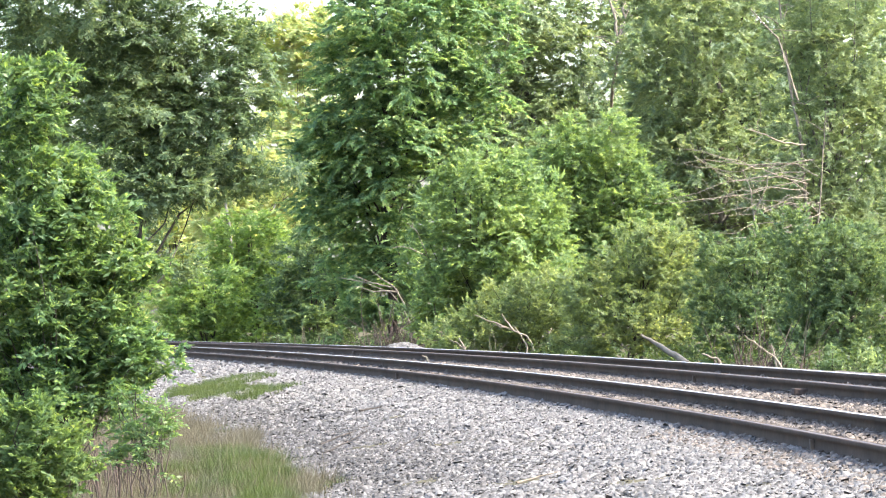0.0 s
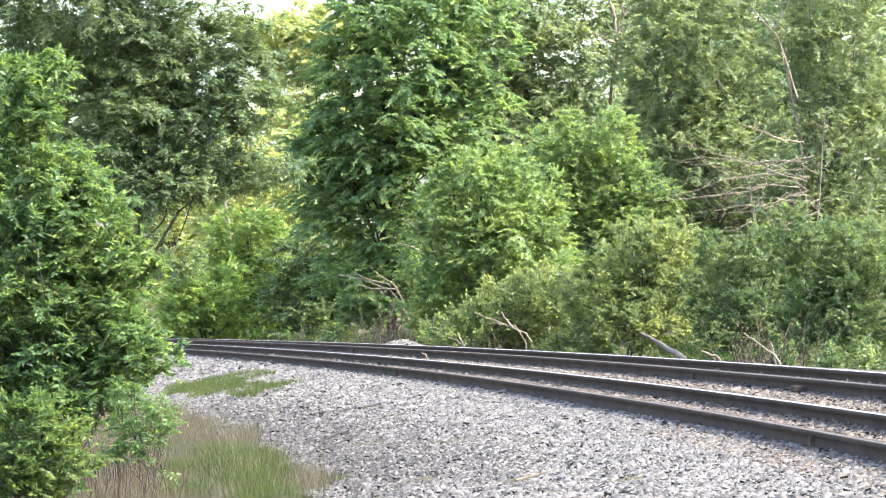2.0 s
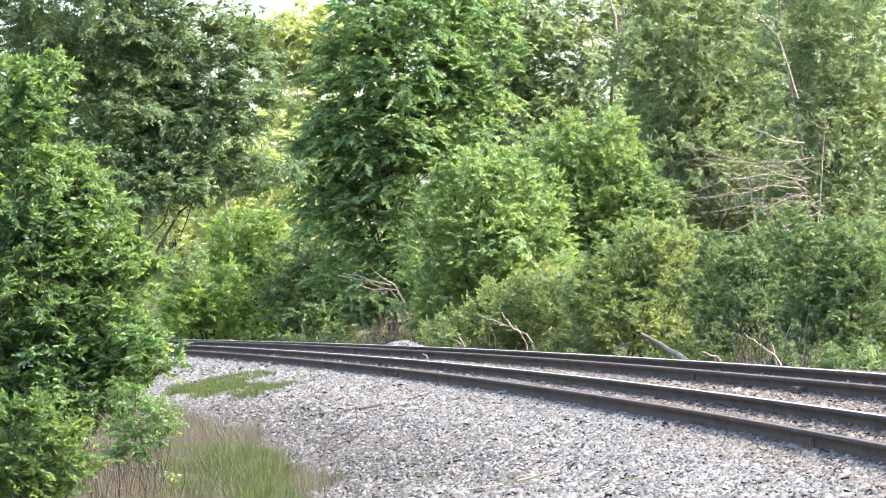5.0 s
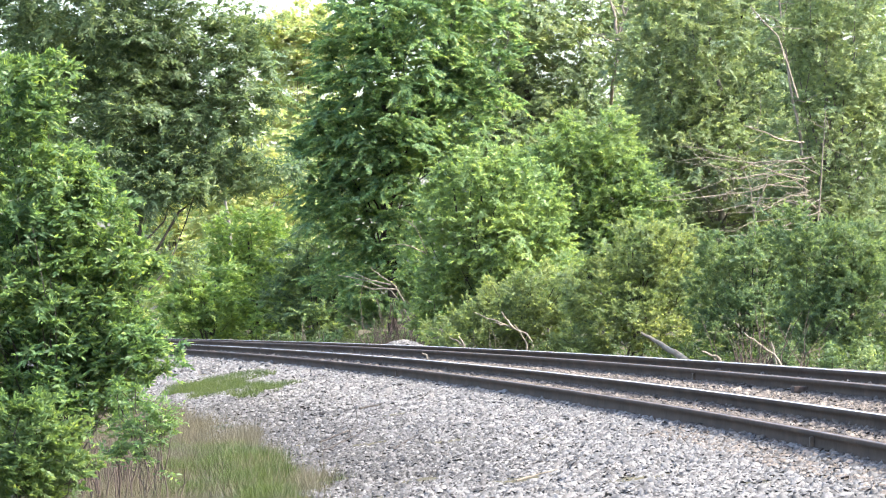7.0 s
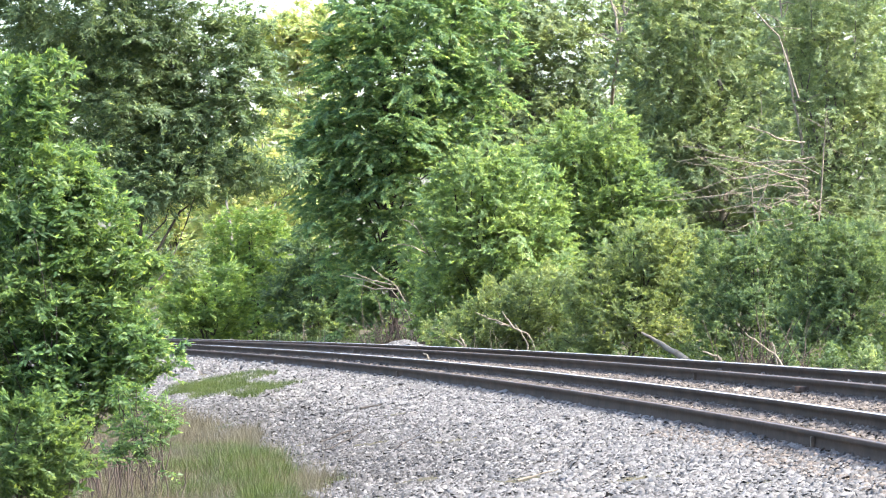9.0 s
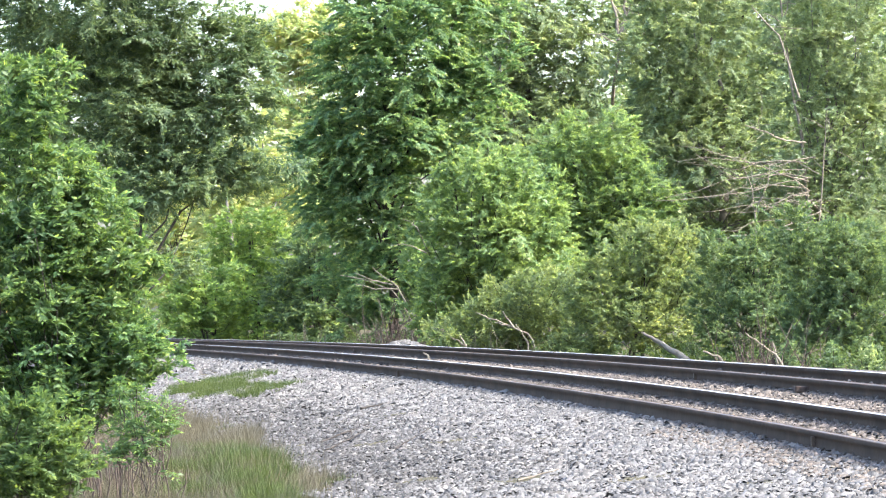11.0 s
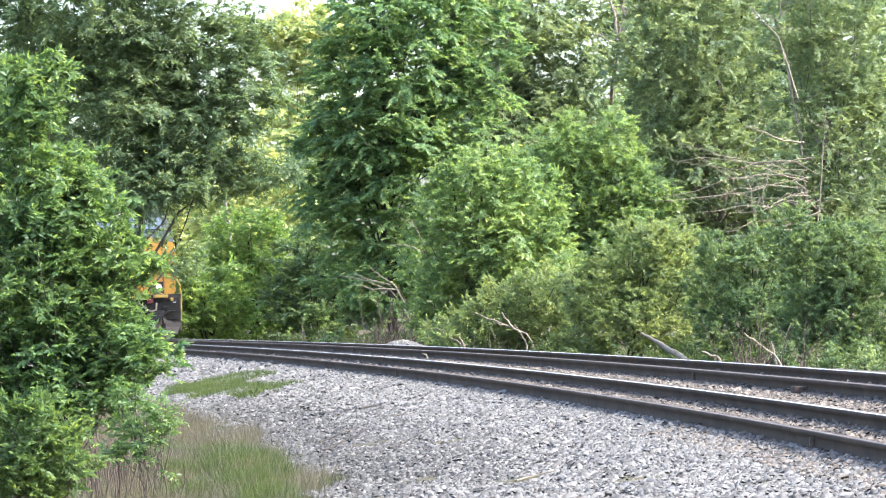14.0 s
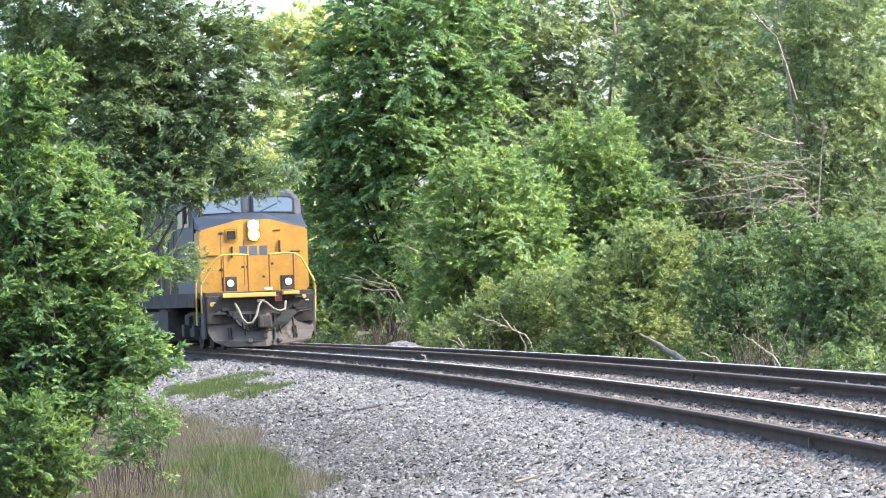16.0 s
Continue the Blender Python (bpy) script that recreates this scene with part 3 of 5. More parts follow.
TALL_TREE = (8.99, 122, -0.55, [
    (-2.18, -0.74, 9.08, 1.48, 1.26, 1.31), (-0.17, -0.32, 9.71, 1.92, 1.63, 1.57), (-1.74, 0.25, 7.41, 1.48, 1.26, 1.31), (0.00, 0.87, 7.35, 1.74, 1.48, 1.39),
    (-1.13, -0.55, 5.65, 1.66, 1.41, 1.13), (0.87, 0.00, 5.49, 1.74, 1.48, 1.31), (-2.3, 0.49, 4.5, 0.8, 0.8, 0.6), (0.6, -0.4, 4.0, 0.8, 0.8, 0.5),
    (-2.09, -0.26, 2.81, 1.57, 1.33, 1.05), (0.00, 0.32, 2.38, 1.92, 1.63, 1.22), (-0.87, 1.22, 11.65, 2.44, 2.07, 1.05)])
TALL_TREE_B = (10.66, 112, -0.55, [
    (-0.48, -0.60, 8.67, 1.20, 1.02, 1.28), (1.36, -0.23, 8.76, 1.36, 1.16, 1.44), (0.64, 0.23, 7.03, 1.36, 1.16, 1.20), (1.92, 0.56, 6.50, 1.12, 0.95, 1.28),
    (-0.64, -0.40, 5.63, 1.20, 1.02, 0.88), (1.12, 0.00, 4.93, 1.44, 1.22, 1.12), (-0.16, 0.53, 3.86, 1.60, 1.36, 1.04), (1.60, -0.64, 3.63, 1.28, 1.09, 1.12),
    (0.48, -0.29, 2.39, 1.76, 1.50, 1.12), (0.80, 0.32, 10.54, 1.92, 1.63, 0.96)])
BUSH_A = (4.18, 87, -0.55, [
    (0.75, -0.30, 2.82, 0.60, 0.51, 0.47), (-0.12, -0.12, 2.54, 0.75, 0.63, 0.60), (0.68, 0.16, 1.89, 0.93, 0.79, 0.68), (-0.81, 0.39, 1.76, 0.77, 0.65, 0.65),
    (0.12, -0.37, 1.11, 1.12, 0.95, 0.65), (-0.99, 0.00, 0.83, 0.75, 0.63, 0.52), (1.06, 0.27, 0.89, 0.81, 0.69, 0.60)])
BUSH_B = (6.36, 83, -0.55, [
    (-0.59, -0.25, 2.44, 0.50, 0.42, 0.43), (0.18, -0.12, 2.24, 0.71, 0.60, 0.57), (-0.47, 0.13, 1.61, 0.81, 0.69, 0.65), (0.59, 0.40, 1.45, 0.81, 0.69, 0.65),
    (-0.12, -0.32, 0.77, 0.95, 0.81, 0.59), (1.01, 0.00, 0.73, 0.71, 0.60, 0.53)])
BUSH_C = (7.56, 76, -0.55, [
    (-0.92, -0.26, 2.83, 0.52, 0.44, 0.41), (-0.27, -0.13, 2.32, 0.76, 0.65, 0.56), (0.60, 0.11, 2.40, 0.67, 0.57, 0.54), (-0.11, 0.49, 1.55, 0.98, 0.83, 0.63),
    (0.87, -0.25, 1.41, 0.76, 0.65, 0.71), (-0.38, 0.00, 0.80, 0.87, 0.74, 0.49), (0.60, 0.29, 0.66, 0.87, 0.74, 0.49)])
BUSH_D = (1.78, 99, -0.55, [
    (0.78, -0.41, 1.73, 0.82, 0.70, 0.68), (-0.21, -0.14, 1.48, 0.85, 0.72, 0.68), (0.64, 0.16, 0.96, 0.99, 0.84, 0.59), (-0.57, 0.42, 0.79, 0.85, 0.72, 0.48),
    (-1.56, -0.31, 0.79, 0.92, 0.78, 0.45), (1.41, 0.00, 1.14, 0.71, 0.60, 0.71)])
BEND_A = (-8.28, 140, -0.55, [
    (-0.80, -0.45, 1.85, 0.90, 0.77, 0.84), (0.20, -0.17, 2.52, 1.00, 0.85, 0.92), (-0.90, 0.17, 1.05, 1.00, 0.85, 0.64), (0.60, 0.60, 1.30, 1.20, 1.02, 0.84)])
BEND_B = (-6.97, 146, -0.55, [
    (-0.21, -0.47, 4.59, 0.94, 0.80, 0.75), (-0.79, -0.18, 3.67, 1.08, 0.92, 0.96), (0.46, 0.19, 3.52, 1.15, 0.98, 1.00), (-0.21, 0.73, 2.19, 1.46, 1.24, 1.21),
    (1.04, -0.31, 2.36, 0.94, 0.80, 1.04), (-1.04, 0.00, 0.97, 1.46, 1.24, 0.75), (0.63, 0.49, 0.91, 1.46, 1.24, 0.75)])
BEND_C = (-4.45, 139, -0.55, [
    (-0.50, -0.52, 3.50, 1.03, 0.88, 0.75), (0.64, -0.16, 3.16, 0.95, 0.81, 0.89), (-0.79, 0.19, 2.21, 1.15, 0.98, 0.99), (0.44, 0.60, 1.77, 1.19, 1.01, 0.99),
    (-0.20, -0.46, 0.80, 1.39, 1.18, 0.70), (1.19, 0.00, 0.95, 0.99, 0.84, 0.79)])
SUNLIT_A = (-7.72, 172, -0.55, [
    (-0.49, -0.61, 8.64, 1.23, 1.04, 1.11), (1.35, -0.16, 9.31, 0.98, 0.84, 1.35), (-0.98, 0.23, 7.06, 1.35, 1.15, 1.18), (0.74, 0.71, 7.37, 1.43, 1.21, 1.18),
    (0.00, -0.57, 5.80, 1.72, 1.46, 1.23), (1.72, 0.00, 6.11, 1.03, 0.88, 1.47), (-1.84, 0.37, 5.74, 1.11, 0.94, 1.23), (-0.49, -0.98, 4.34, 1.97, 1.67, 1.23)])
SUNLIT_B = (-6.76, 198, -0.55, [
    (-0.14, -0.78, 15.11, 1.56, 1.32, 1.02), (-1.13, -0.24, 13.73, 1.41, 1.20, 1.27), (0.76, 0.21, 13.66, 1.27, 1.08, 1.56), (-0.57, 0.64, 12.01, 1.27, 1.08, 1.36),
    (1.90, -0.36, 15.46, 1.07, 0.91, 1.02), (0.99, 0.00, 11.11, 1.70, 1.44, 1.70), (-0.14, 0.66, 9.45, 1.98, 1.68, 1.70), (1.56, -0.68, 14.62, 1.36, 1.15, 1.13),
    (0.42, -0.23, 15.51, 1.36, 1.15, 0.85), (2.83, 0.19, 14.86, 1.13, 0.96, 1.13), (-1.78, 0.59, 15.11, 1.19, 1.01, 0.96)])
OVERHANG = (-6.79, 75, -0.95, [
    (0.05, -0.54, 7.75, 1.07, 0.91, 0.59), (1.29, -0.16, 7.39, 0.96, 0.82, 0.54), (-0.96, 0.14, 7.47, 0.86, 0.73, 0.64), (2.20, 0.38, 7.03, 0.75, 0.64, 0.45),
    (3.05, -0.19, 6.68, 0.56, 0.47, 0.41), (0.64, 0.00, 6.77, 1.02, 0.87, 0.48), (1.93, 0.29, 6.40, 0.86, 0.73, 0.45), (3.41, -0.23, 6.03, 0.45, 0.38, 0.34),
    (2.79, -0.11, 5.78, 0.64, 0.55, 0.39), (1.18, 0.16, 5.89, 0.96, 0.82, 0.43), (1.93, 0.38, 5.38, 0.75, 0.64, 0.39), (0.32, -0.23, 5.55, 0.70, 0.59, 0.45),
    (2.68, 0.00, 5.12, 0.43, 0.36, 0.32), (1.07, 0.22, 4.93, 0.66, 0.56, 0.39), (1.77, -0.29, 4.62, 0.59, 0.50, 0.30), (1.61, -0.11, 4.34, 0.64, 0.55, 0.21),
    (2.52, 0.09, 4.53, 0.56, 0.47, 0.26), (3.16, 0.28, 4.57, 0.56, 0.47, 0.24), (1.07, -0.18, 4.23, 0.54, 0.46, 0.28), (3.75, 0.00, 4.68, 0.43, 0.36, 0.19),
    (2.70, 0.19, 7.55, 0.56, 0.47, 0.36), (3.30, -0.19, 7.24, 0.39, 0.33, 0.30), (0.54, -0.34, 8.59, 2.04, 1.73, 0.54)])
OVERHANG_BACK = (-7.96, 77, -0.95, [
    (0.55, -0.44, 6.54, 0.88, 0.75, 0.66), (-0.33, -0.15, 6.90, 0.88, 0.75, 0.88), (0.55, 0.16, 4.56, 0.99, 0.84, 0.88), (0.00, 0.55, 3.37, 1.10, 0.93, 0.88),
    (0.99, -0.26, 5.32, 0.77, 0.65, 0.66), (2.18, 0.00, 3.46, 0.35, 0.30, 0.40), (2.53, 0.14, 3.11, 0.42, 0.36, 0.24), (2.88, -0.12, 2.81, 0.24, 0.21, 0.13)])
NEAR_BUSH = (-4.81, 50, -0.85, [
    (-0.54, -0.21, 4.83, 0.43, 0.36, 0.39), (-0.14, -0.04, 5.03, 0.23, 0.19, 0.23), (-0.54, 0.09, 4.18, 0.54, 0.46, 0.39), (0.14, 0.19, 3.80, 0.37, 0.32, 0.26),
    (-0.36, -0.18, 3.53, 0.54, 0.46, 0.39), (0.51, 0.00, 3.45, 0.29, 0.24, 0.23), (0.14, 0.20, 3.02, 0.61, 0.52, 0.37), (0.56, -0.14, 2.82, 0.29, 0.24, 0.30),
    (-0.43, -0.10, 2.64, 0.57, 0.49, 0.44), (0.39, 0.07, 2.29, 0.44, 0.38, 0.36), (-0.11, 0.36, 1.99, 0.71, 0.61, 0.43), (0.64, -0.12, 1.75, 0.36, 0.30, 0.30),
    (-0.50, 0.00, 1.54, 0.57, 0.49, 0.46), (0.29, 0.23, 1.33, 0.68, 0.58, 0.36), (1.04, -0.19, 1.45, 0.37, 0.32, 0.14), (-0.29, -0.10, 0.89, 0.61, 0.52, 0.36),
    (0.50, 0.05, 0.86, 0.30, 0.26, 0.26), (0.99, 0.11, 2.63, 0.21, 0.18, 0.19)])
LOW_BUSH = (-4.14, 40, -0.88, [
    (-0.17, -0.17, 0.88, 0.34, 0.29, 0.24), (0.20, -0.05, 0.50, 0.29, 0.24, 0.23), (-0.29, 0.07, 0.40, 0.40, 0.34, 0.31), (0.00, 0.17, 0.67, 0.34, 0.29, 0.26)])
SAPLING = (-3.61, 46, -0.86, [
    (-0.13, -0.11, 1.06, 0.22, 0.19, 0.17), (0.26, -0.03, 0.82, 0.20, 0.17, 0.17), (0.00, 0.04, 0.66, 0.24, 0.20, 0.20), (-0.30, 0.07, 0.47, 0.14, 0.12, 0.22),
    (0.18, -0.04, 0.39, 0.13, 0.11, 0.24)])


def grow(name, spec, mat, label, category, seed, **kw):
    x, y, z, lumps = spec
    return plant(name, x, y, z, lumps, mat, label, category, seed, **kw)


def build_woods():
    grow("tree", DARK_TREE, M_DARK, "tall dark green broadleaf tree with drooping sprays", "tree", 21, size=0.15, clump=0.5, droop=0.32, rise=0.1, trunk=0.2, flat=0.26,
         narrow=0.55, cover=1.4)
    grow("tree", BACK_TREE, M_OLIVE, "tall mid green tree with thin forked stems", "tree", 22, size=0.17, clump=0.5, trunk=0.2, stems=3, bark=M_PALE, cover=0.95, rise=0.2, droop=0.4, flat=0.5, loose=0.6)
    grow("tree", BRIGHT_TREE, M_BRIGHT, "young bright green tree at the wood's edge", "tree", 23, size=0.125, clump=0.34, trunk=0.1, stems=2, rise=0.5, droop=0.35, flat=0.5, loose=0.55)
    grow("tree", BRIGHT_TREE_B, M_BRIGHT, "young bright green tree at the wood's edge", "tree", 24, size=0.13, clump=0.36, trunk=0.1, stems=2, rise=0.5, droop=0.35, flat=0.5, loose=0.55)
    grow("tree", TALL_TREE, M_OLIVE, "tall thin-leaved olive green tree", "tree", 25, size=0.14, clump=0.45, trunk=0.2, bark=M_PALE, cover=1.15, jag=0.18, rise=0.45, flat=0.6, loose=0.6)
    grow("tree", TALL_TREE_B, M_OLIVE, "tall open tree with a pale bare trunk", "tree", 26, size=0.115, clump=0.42, trunk=0.16, bark=M_PALE, cover=0.95, jag=0.18, rise=0.45, flat=0.6, loose=0.6)
    for spec, m, sd in ((BUSH_A, M_GREY, 31), (BUSH_B, M_MID, 32), (BUSH_C, M_MID, 33), (BUSH_D, M_GREY, 34)):
        grow("bush", spec, m, "leafy green bush growing beside the railway", "bush", sd, size=0.075, clump=0.22, trunk=0.06, stems=4,
             limbs=28, group="bushes along the track", jag=0.16, rise=0.8, droop=0.15, flat=0.4, cover=1.2)
    for spec, m, sd in ((BEND_A, M_SUNNY, 41), (BEND_B, M_SUNNY, 42), (BEND_C, M_MID, 43)):
        grow("bush", spec, m, "tall leafy bush in the sun at the bend", "bush", sd, size=0.16, clump=0.4, trunk=0.08, stems=4,
             limbs=28, group="bushes at the bend", rise=0.5)
    grow("tree", SUNLIT_A, M_SUNLITLEAF, "sunlit bright green tree beyond the bend", "tree", 45, size=0.2, clump=0.6, bark=M_PALE, rise=0.3)
    grow("tree", SUNLIT_B, M_SUNLITLEAF, "tall sunlit yellow-green tree beyond the bend", "tree", 46, size=0.22, clump=0.6, rise=0.3)
    c = (-12.3, 185, -0.5, [(0.26, 0, 8.0, 1.9, 1.5, 1.6), (-0.5, 0.3, 5.9, 1.9, 1.5, 1.6), (1.3, 0, 4.6, 1.7, 1.4, 1.6), (0, -0.3, 3.5, 2.0, 1.6, 1.6),
                            (-1.85, 0, 7.3, 1.9, 1.5, 1.6), (0.3, 0, 1.8, 2.4, 1.8, 1.5)])
    grow("tree", c, M_SUNLITLEAF, "sunlit yellow-green tree where the track leaves the wood", "tree", 47, size=0.22, clump=0.6, rise=0.3)
    grid = [(-3.4 + 2.3 * (k % 4) + 0.5 * (k // 4 % 2), 0.4 * (k % 3), 3.2 + 2.6 * (k // 4), 1.7, 1.4, 1.6) for k in range(20)]
    grow("tree", (11.6, 152, -0.5, grid), M_OLIVE, "tall full tree filling the wood's depth", "tree", 48, size=0.26, clump=0.7, trunk=0.2)
    # far wood closing the view
    rng = np.random.default_rng(77)
    far = []
    for i in range(13):
        x = -30 + 4.6 * i
        top = 11.5 if -13.5 < x < -3.5 else 16.5 if x < 0 else 13.5 if x < 13 else 21.0
        for j in range(11):
            z = top * (j + 0.4) / 11
            far.append((x + rng.uniform(-1.6, 1.6), 222 + rng.uniform(-5, 5), z - 0.6, rng.uniform(1.6, 2.6), 2.0, rng.uniform(1.1, 1.7)))
    v, f, _, _ = boughs(rng, far, 0.6, 0.9, 0.6, 0.3, 0.3, 0.8)
    tagged(solid("far_woods", v, f, M_BRIGHT[0]), "distant green wood closing the view", "woods", kind="stuff")
    # low growth under the wood's edge, the shade there put into its dark leaves
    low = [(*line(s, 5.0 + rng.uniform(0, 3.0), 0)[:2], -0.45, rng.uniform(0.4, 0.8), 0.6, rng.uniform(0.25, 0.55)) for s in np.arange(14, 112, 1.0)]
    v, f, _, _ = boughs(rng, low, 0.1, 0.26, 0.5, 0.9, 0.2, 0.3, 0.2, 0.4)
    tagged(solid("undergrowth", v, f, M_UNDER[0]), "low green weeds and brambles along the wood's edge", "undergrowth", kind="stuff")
    # near side of the track
    fat = lambda spec, k: (*spec[:3], [(a, b, c, k * d, k * e, k * f) for a, b, c, d, e, f in spec[3]])
    over = grow("tree", fat(OVERHANG, 1.1), M_ASHDARK, "spreading dark green ash tree overhanging the track", "tree", 51, size=0.12, narrow=0.38, clump=0.24,
                droop=0.45, trunk=0.13, limbs=6, cover=0.9, jag=0.2, rise=0.15, reach=0.6)
    grow("tree", fat(OVERHANG_BACK, 1.15), M_ASHDARK, "dark green ash tree behind the near bush", "tree", 55, size=0.115, narrow=0.4, clump=0.32, droop=0.4,
         trunk=0.12, limbs=4, cover=0.75, jag=0.25)
    near = grow("bush", fat(NEAR_BUSH, 1.08), M_ASH, "thick green box elder bush beside the gravel", "bush", 52, size=0.108, narrow=0.36, clump=0.2, droop=0.45,
                trunk=0.05, stems=4, limbs=40, jag=0.18, cover=1.2, fill=0.34, reach=0.5, lean=(-0.3, 0), rise=0.7, flat=0.55)
    grow("bush", fat(LOW_BUSH, 1.2), M_ASHLIGHT, "low bright green sapling bush in the ditch", "bush", 53, size=0.085, narrow=0.34, clump=0.17, droop=0.3,
         trunk=0.03, stems=4, limbs=20, jag=0.2, rise=0.8, flat=0.35)
    grow("bush", SAPLING, M_ASH, "small leafy sapling among dry stalks", "bush", 54, size=0.075, narrow=0.4, clump=0.13, droop=0.35, trunk=0.015,
         stems=4, limbs=20, jag=0.25, cover=0.6, rise=0.6)
    return over, near


OVER, NEAR = build_woods()


# ---------------------------------------------------------------- grass, weeds and dead wood
def blades(rng, at, height, width, lean=0.35):
    """Bent grass blades standing at given places: arrays of vertices and quads."""
    n = len(at)
    a = rng.uniform(0, 2 * np.pi, n)
    side = np.stack([np.cos(a), np.sin(a), 0 * a], 1) * width * 0.5
    h = (height * rng.uniform(0.45, 1.2, n))[:, None]
    tilt = rng.normal(size=(n, 3)) * lean * h
    tilt[:, 2] = 0
    up = np.array([0, 0, 1.0]) * h
    v = np.stack([at - side, at + side, at + up + tilt], 1).reshape(-1, 3)
    return v, np.arange(3 * n).reshape(-1, 3)


def turf(name, rng, n, s0, s1, o0, o1, height, mat, label, width=0.012, shape=None, tufts=0):
    s, o = rng.uniform(s0, s1, n), rng.uniform(o0, o1, n)
    if tufts:
        ts, to = rng.uniform(s0, s1, tufts), rng.uniform(o0, o1, tufts)
        k = rng.integers(0, tufts, n)
        s, o = ts[k] + rng.normal(size=n) * 0.35, to[k] + rng.normal(size=n) * 0.16
    if shape is not None:
        keep = shape(s, o)
        s, o = s[keep], o[keep]
    v, f = blades(rng, line(s, o, ground_z(o)), height, width)
    return tagged(solid(name, v, f, mat), label, "grass", kind="stuff")


def build_grass():
    rng = np.random.default_rng(91)
    verge = lambda s, o: o < -5.85 + 0.3 * np.sin(s * 0.9) + 0.2 * np.sin(s * 2.1)
    turf("verge_grass", rng, 60000, 6, 60, -10.5, -5.2, 0.11, M_GRASS, "short green grass along the foot of the gravel", 0.009, verge)
    turf("dry_grass", rng, 46000, 22, 50, -8.6, -5.7, 0.33, M_STRAW, "pale dry seeding grass in the ditch", 0.007, verge, 120)
    turf("dry_grass", rng, 22000, 8, 26, -9.2, -5.6, 0.28, M_STRAW, "pale dry grass stalks at the gravel's edge", 0.005, verge, 150)
    turf("tall_grass", rng, 30000, 10, 27, -7.6, -5.9, 0.3, M_GRASS, "green grass tufts in the ditch", 0.008, verge, 16)
    turf("seed_stalks", rng, 1800, 9, 50, -9.4, -5.7, 0.7, M_STRAW, "tall thin seed stalks standing over the grass", 0.006, verge)
    # a grown-over patch in the gravel
    def patch(s, o):
        w = 0.25 * np.sin(s * 2.3 + o * 3) + 0.2 * np.sin(o * 7 + s)
        lobe = lambda cs, co, rs, ro: ((s - cs) / rs) ** 2 + ((o - co) / ro) ** 2 < 1 + w
        bare = np.sin(s * 1.9 + 2.3 * o) * np.sin(o * 5.1 - s * 0.7) > 0.62
        return ~bare & (lobe(57.2, -3.6, 1.9, 1.2) | lobe(48.8, -3.7, 2.2, 0.75) | lobe(53.5, -4.2, 4.6, 0.85))
    turf("grass_patch", rng, 46000, 45, 61, -5.2, -2.3, 0.19, M_GRASS, "patch of green grass growing through the gravel", 0.012, patch)
    # dry stems under the near bush
    p = []
    for i in range(130):
        b = line(rng.uniform(12, 20), rng.uniform(-9.6, -7.7), -0.95)
        h = rng.uniform(0.35, 0.95)
        p.append(limb(rng, b, b + np.array([rng.normal() * 0.1, rng.normal() * 0.1, h]), 0.011, 0.005, 4, 0, 0.03))
    tagged(tubes("dry_stalks", p, M_BRUSH, sides=4), "dry brown weed stalks standing in the ditch", "weeds", kind="stuff")
    p = []
    for i in range(26):
        b = line(rng.uniform(70, 96), rng.uniform(2.6, 3.6), -0.55)
        p.append(limb(rng, b, b + np.array([rng.normal() * 0.06, 0, rng.uniform(0.4, 1.0)]), 0.012, 0.006, 4, 0, 0.03))
    tagged(tubes("pale_stalks", p, M_STRAW, sides=4), "pale dry weed stalks beyond the rails", "weeds", kind="stuff")


def branch(name, runs, r, mat, label, category, seed, twigs=0, rot=0.0, spread=0.35, radii=(), kink=0.35):
    """A bare branch: main runs of points, with thin twigs off them."""
    rng = np.random.default_rng(seed)
    paths = []
    for i, run in enumerate(runs):
        run = np.array(run, float)
        r = radii[i] if i < len(radii) else r
        run[:, 1] += rot * (np.arange(len(run)) - len(run) / 2)
        n = len(run)
        t = np.linspace(0, n - 1, n * 3)
        q = np.stack([np.interp(t, np.arange(n), run[:, k]) for k in range(3)], 1) + rng.normal(size=(n * 3, 3)) * r * kink
        paths.append(np.concatenate([q, np.linspace(r, r * 0.35, n * 3)[:, None]], 1))
        for _ in range(twigs):
            a = q[rng.integers(1, n * 3)]
            b = a + rng.normal(size=3) * spread + np.array([0, 0, 0.1])
            paths.append(limb(rng, a, b, r * 0.3, r * 0.12, 5, 0.1, 0.07))
    return tagged(tubes(name, paths, mat), label, category)


